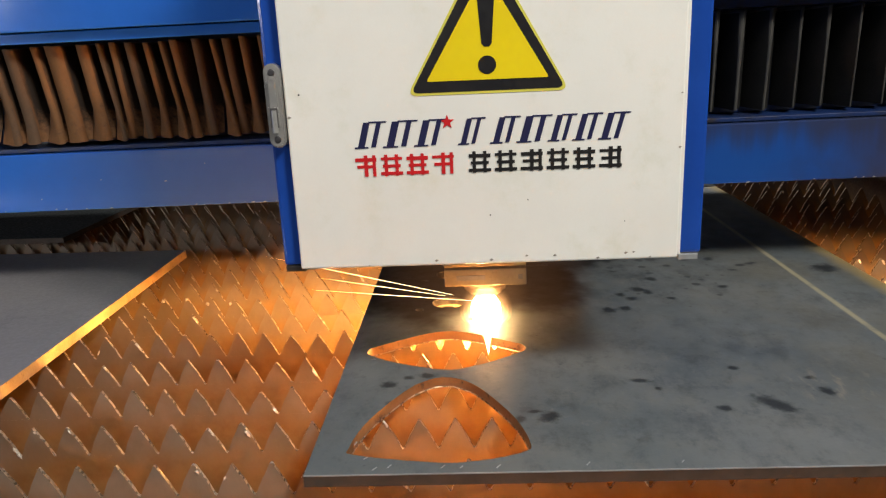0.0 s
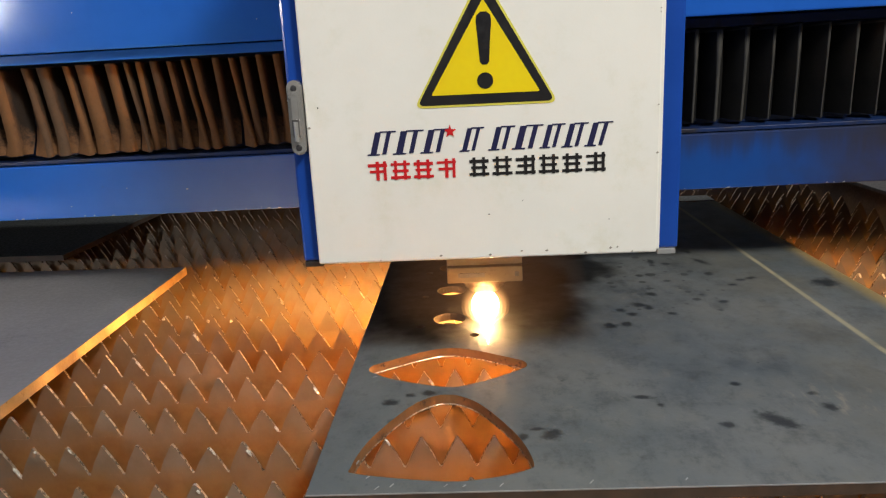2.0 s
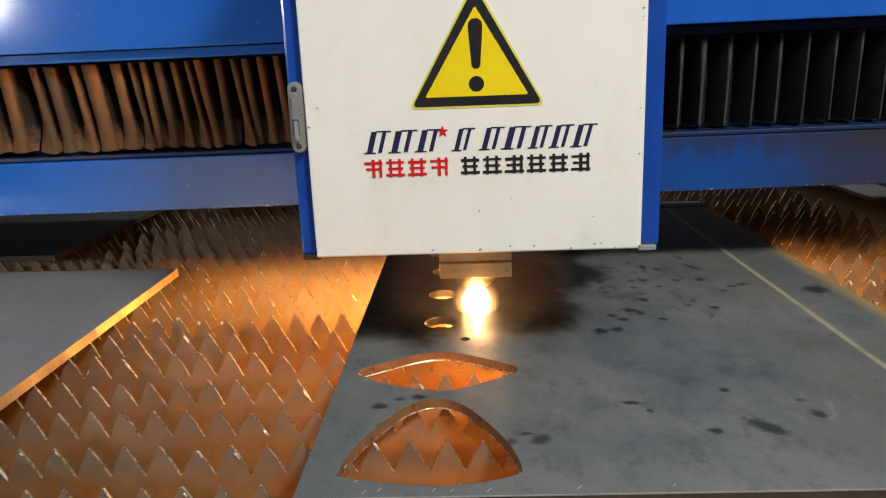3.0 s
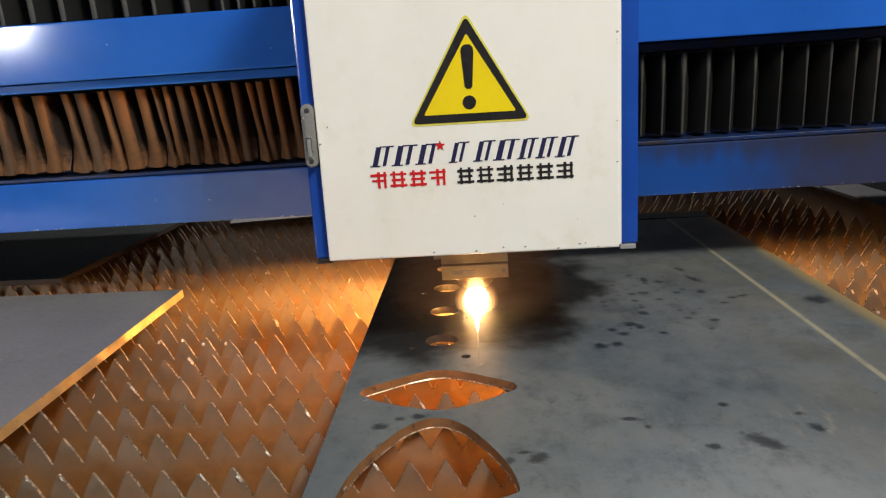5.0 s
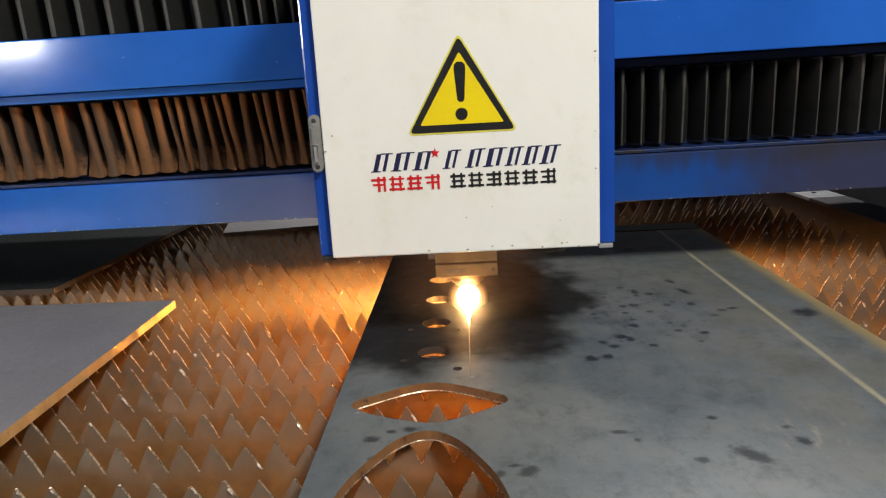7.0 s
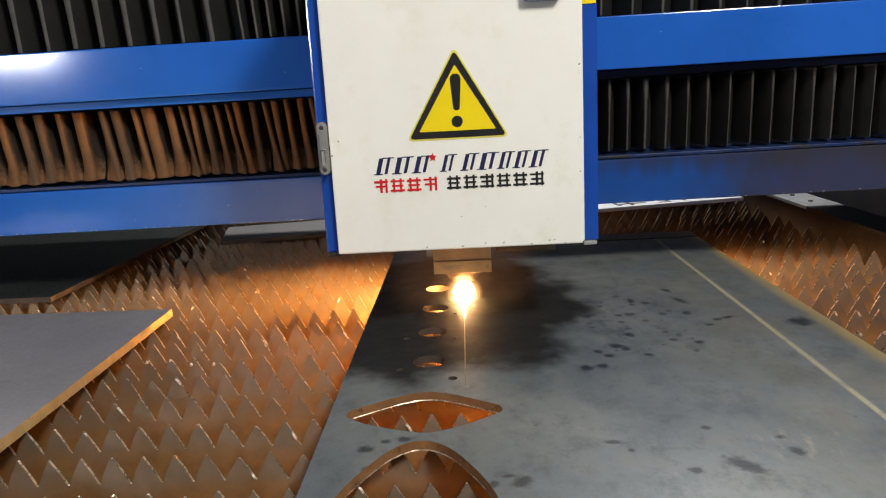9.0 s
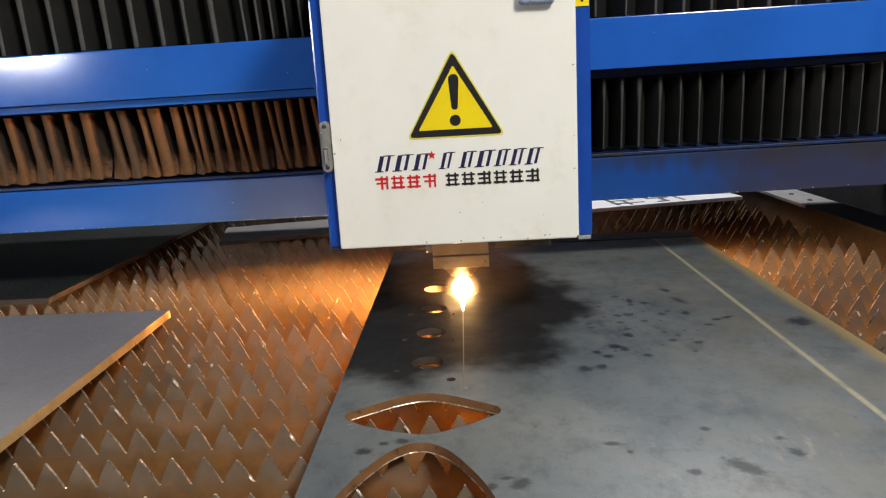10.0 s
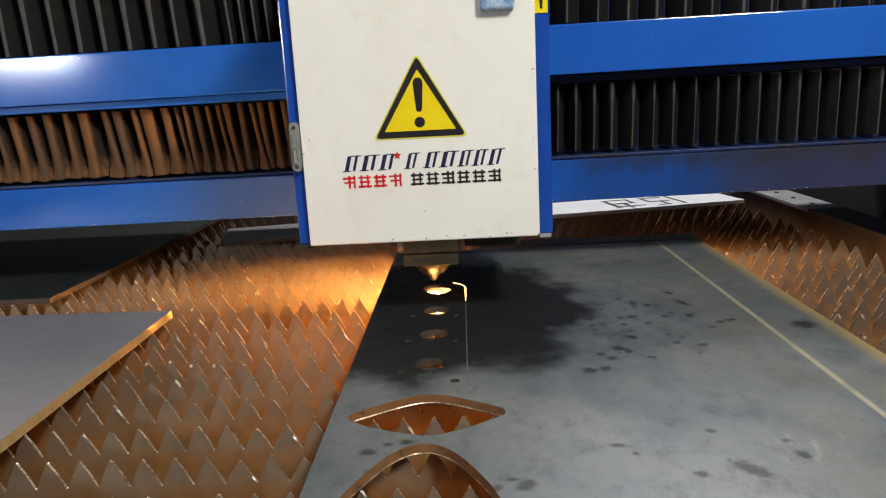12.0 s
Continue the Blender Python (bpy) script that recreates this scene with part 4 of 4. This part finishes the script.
    smooth(part("nozzle", lathe([(0, 0.036), (0.017, 0.034), (0.016, 0.027), (0.006, 0.014), (0.003, 0.0125), (0, 0.0125)], Matrix.Translation((KERF_X, NOZZLE_Y, 0)), 20), BRONZE, h, "sooty bronze nozzle tip"))
    # unseen block, added to keep the flame's light off the right-hand beam
    part("shadow_block", box(0.285, 0.425, 0.345, 0.445, 0.084, 0.1755, 0.004), RUBBER, h)
    part("cable_hose", lathe([(0.012, 0.0), (0.012, 0.10)], Matrix.Translation((0.11, 0.33, 0.10)), 12), RUBBER, h)
    return h


HEAD = head()

# ---- fire ----


def fire():
    base = tagged(new("cutting_flame"), "white-hot cutting flame under the nozzle", "flame")
    tail = [(0.0, 0.004), (0.013, 0.001), (0.0225, -0.010), (0.0248, -0.024), (0.0225, -0.046), (0.0160, -0.070), (0.0095, -0.096), (0.0050, -0.125), (0.0024, -0.155), (0.0, -0.19)]
    turn = pose(0, 0, 0.0135, -87)
    part_core = smooth(part("core", lathe(tail, turn, 20), FLAME_CORE, base))
    for k, (g, veil) in enumerate(FLAME_VEILS):
        open_end = [(r * g + 0.0005 * k, -0.024 + (h + 0.024) * (1 - 0.04 * k)) for r, h in tail if h < -0.02]
        smooth(part("veil", lathe(open_end, turn, 24), veil, base))
    # glare round the flame, added as thin emitting shells
    halo = tagged(new("flame_halo"), "faint orange glare round the flame, added as glowing shells", "flame")
    for r, veil in HALO_SHELLS:
        prof = [(r * math.sin(a), r * math.cos(a)) for a in np.linspace(0, math.pi * 0.62, 14)]
        smooth(part("outer_veil", lathe(prof, pose(0, 0, 0, 90), 32), veil, halo))
    jet = tagged(new("spark_jet"), "orange spark jet below the plate", "sparks")
    smooth(part("stream", lathe([(0.0, -0.014), (0.008, -0.02), (0.016, -0.06), (0.030, -0.15), (0.05, -0.26), (0.06, -0.34), (0, -0.36)], None, 16), JET, jet))
    # unseen drops, spread wide to light the slats from below
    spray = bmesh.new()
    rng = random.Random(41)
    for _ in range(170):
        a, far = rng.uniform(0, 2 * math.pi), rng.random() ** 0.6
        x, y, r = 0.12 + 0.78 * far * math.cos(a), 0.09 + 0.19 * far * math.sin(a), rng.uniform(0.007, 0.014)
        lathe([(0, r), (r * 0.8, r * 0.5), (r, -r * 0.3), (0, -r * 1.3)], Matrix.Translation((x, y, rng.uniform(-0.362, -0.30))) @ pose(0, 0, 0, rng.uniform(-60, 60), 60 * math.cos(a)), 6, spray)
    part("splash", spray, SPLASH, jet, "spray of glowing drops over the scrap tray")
    # added glowing strip: hot metal and the jet's light through the slot
    trail = tagged(new("hot_kerf_trail"), "glowing freshly cut kerf behind the flame", "hot metal")
    part("glow_strip", prism([(-0.0019, 0.0), (0.0019, 0.0), (0.0014, -0.07), (0.0005, -0.112), (-0.0005, -0.112), (-0.0014, -0.07)], "z", 0.0008, 0.0016), HOT, trail)
    # the bend of the cut, which glows once the nozzle has passed it
    bend = tagged(new("hot_kerf_bend"), "glowing freshly cut bend of the kerf", "hot metal")
    bm = bmesh.new()
    pairs = []
    for a in np.linspace(0.0, 0.95, 9):
        c, d = math.cos(a), math.sin(a)
        pairs.append([bm.verts.new((KERF_X - 0.075 + (0.075 + w) * c, 1.008 + (0.066 + w) * d, h)) for w, h in ((-0.0007, 0.0012), (0.0007, 0.0012), (0.0007, 0.0004), (-0.0007, 0.0004))])
    for p, q in zip(pairs, pairs[1:]):
        for i in range(4):
            bm.faces.new((p[i], p[(i + 1) % 4], q[(i + 1) % 4], q[i]))
    part("glow_strip", bm, HOT, bend)
    return base, halo, jet, trail, bend


FLAME, HALO, SPARKS, TRAIL, BEND = fire()


def flying_sparks():
    rng = random.Random(12)
    out = []
    for i in range(3):
        length = rng.uniform(0.22, 0.36)
        ob = part("streak", lathe([(0, 0), (0.0003, 0.004), (0.0005, length * 0.5), (0, length)], None, 6), SPARK, SPARKS, "thin bright spark streak")
        out.append((ob, 6 + 4 * i + rng.uniform(-1, 1), rng.uniform(-4, 4), rng.uniform(0.0, 0.08)))
    return out


FLYING = flying_sparks()

slats()


# ---- what moves ----


def motions():
    walk(GANTRY, [(t, pose(0, y, 0, 0, -0.3, 0)) for t, y, x in TRAVEL])
    walk(HEAD, [(t, pose(x, y, 0)) for t, y, x in TRAVEL])
    sink = {10: -0.003, 10.5: -0.034, 11: -0.046, 11.5: -0.047, 12: -0.047}
    fade = {10: -0.004, 10.5: -0.21, 11: -0.22, 11.5: -0.22, 12: -0.22}
    bounce = {0: 0.0, 0.5: 0.004, 1: -0.024, 1.5: -0.115, 2: -0.020, 2.5: -0.008, 3: -0.010, 5: -0.026, 5.5: 0.0, 9: 0.006, 9.5: 0.010, 10: 0.008, 11: -0.010, 12: -0.010}
    walk(FLAME, [(t, pose(KERF_X + x, NOZZLE_Y + y, sink.get(t, 0))) for t, y, x in TRAVEL])
    walk(HALO, [(t, pose(KERF_X + x, NOZZLE_Y + y, 0.012 + fade.get(t, 0))) for t, y, x in TRAVEL])
    walk(SPARKS, [(t, pose(KERF_X + x, NOZZLE_Y + y, bounce.get(t, 0))) for t, y, x in TRAVEL])
    walk(TRAIL, [(t, pose(KERF_X, NOZZLE_Y + min(y, 0.712), 0)) for t, y, x in TRAVEL])
    walk(BEND, [(0, pose(0, 0, -0.006)), (10.4, pose(0, 0, -0.006)), (10.8, pose(0, 0, 0)), (12, pose(0, 0, 0))])
    for ob, at, share in MOVING_PLEATS:
        walk(ob, [(t, pose(at.x + x * share, at.y, at.z)) for t, y, x in TRAVEL if t == 0 or t >= 10])
    for s, rise, side, gap in FLYING:
        turn_to = Euler((radians(side), radians(-90 + rise), 0)).to_matrix().to_4x4()
        way = turn_to @ Vector((0, 0, 1))
        a = Vector((0, -0.02, 0.022)) + way * gap
        b = a + way * 3.0
        walk(s, [(0.0, Matrix.Translation(a) @ turn_to), (0.1, Matrix.Translation(b) @ turn_to), (12.0, Matrix.Translation(b) @ turn_to)])


motions()
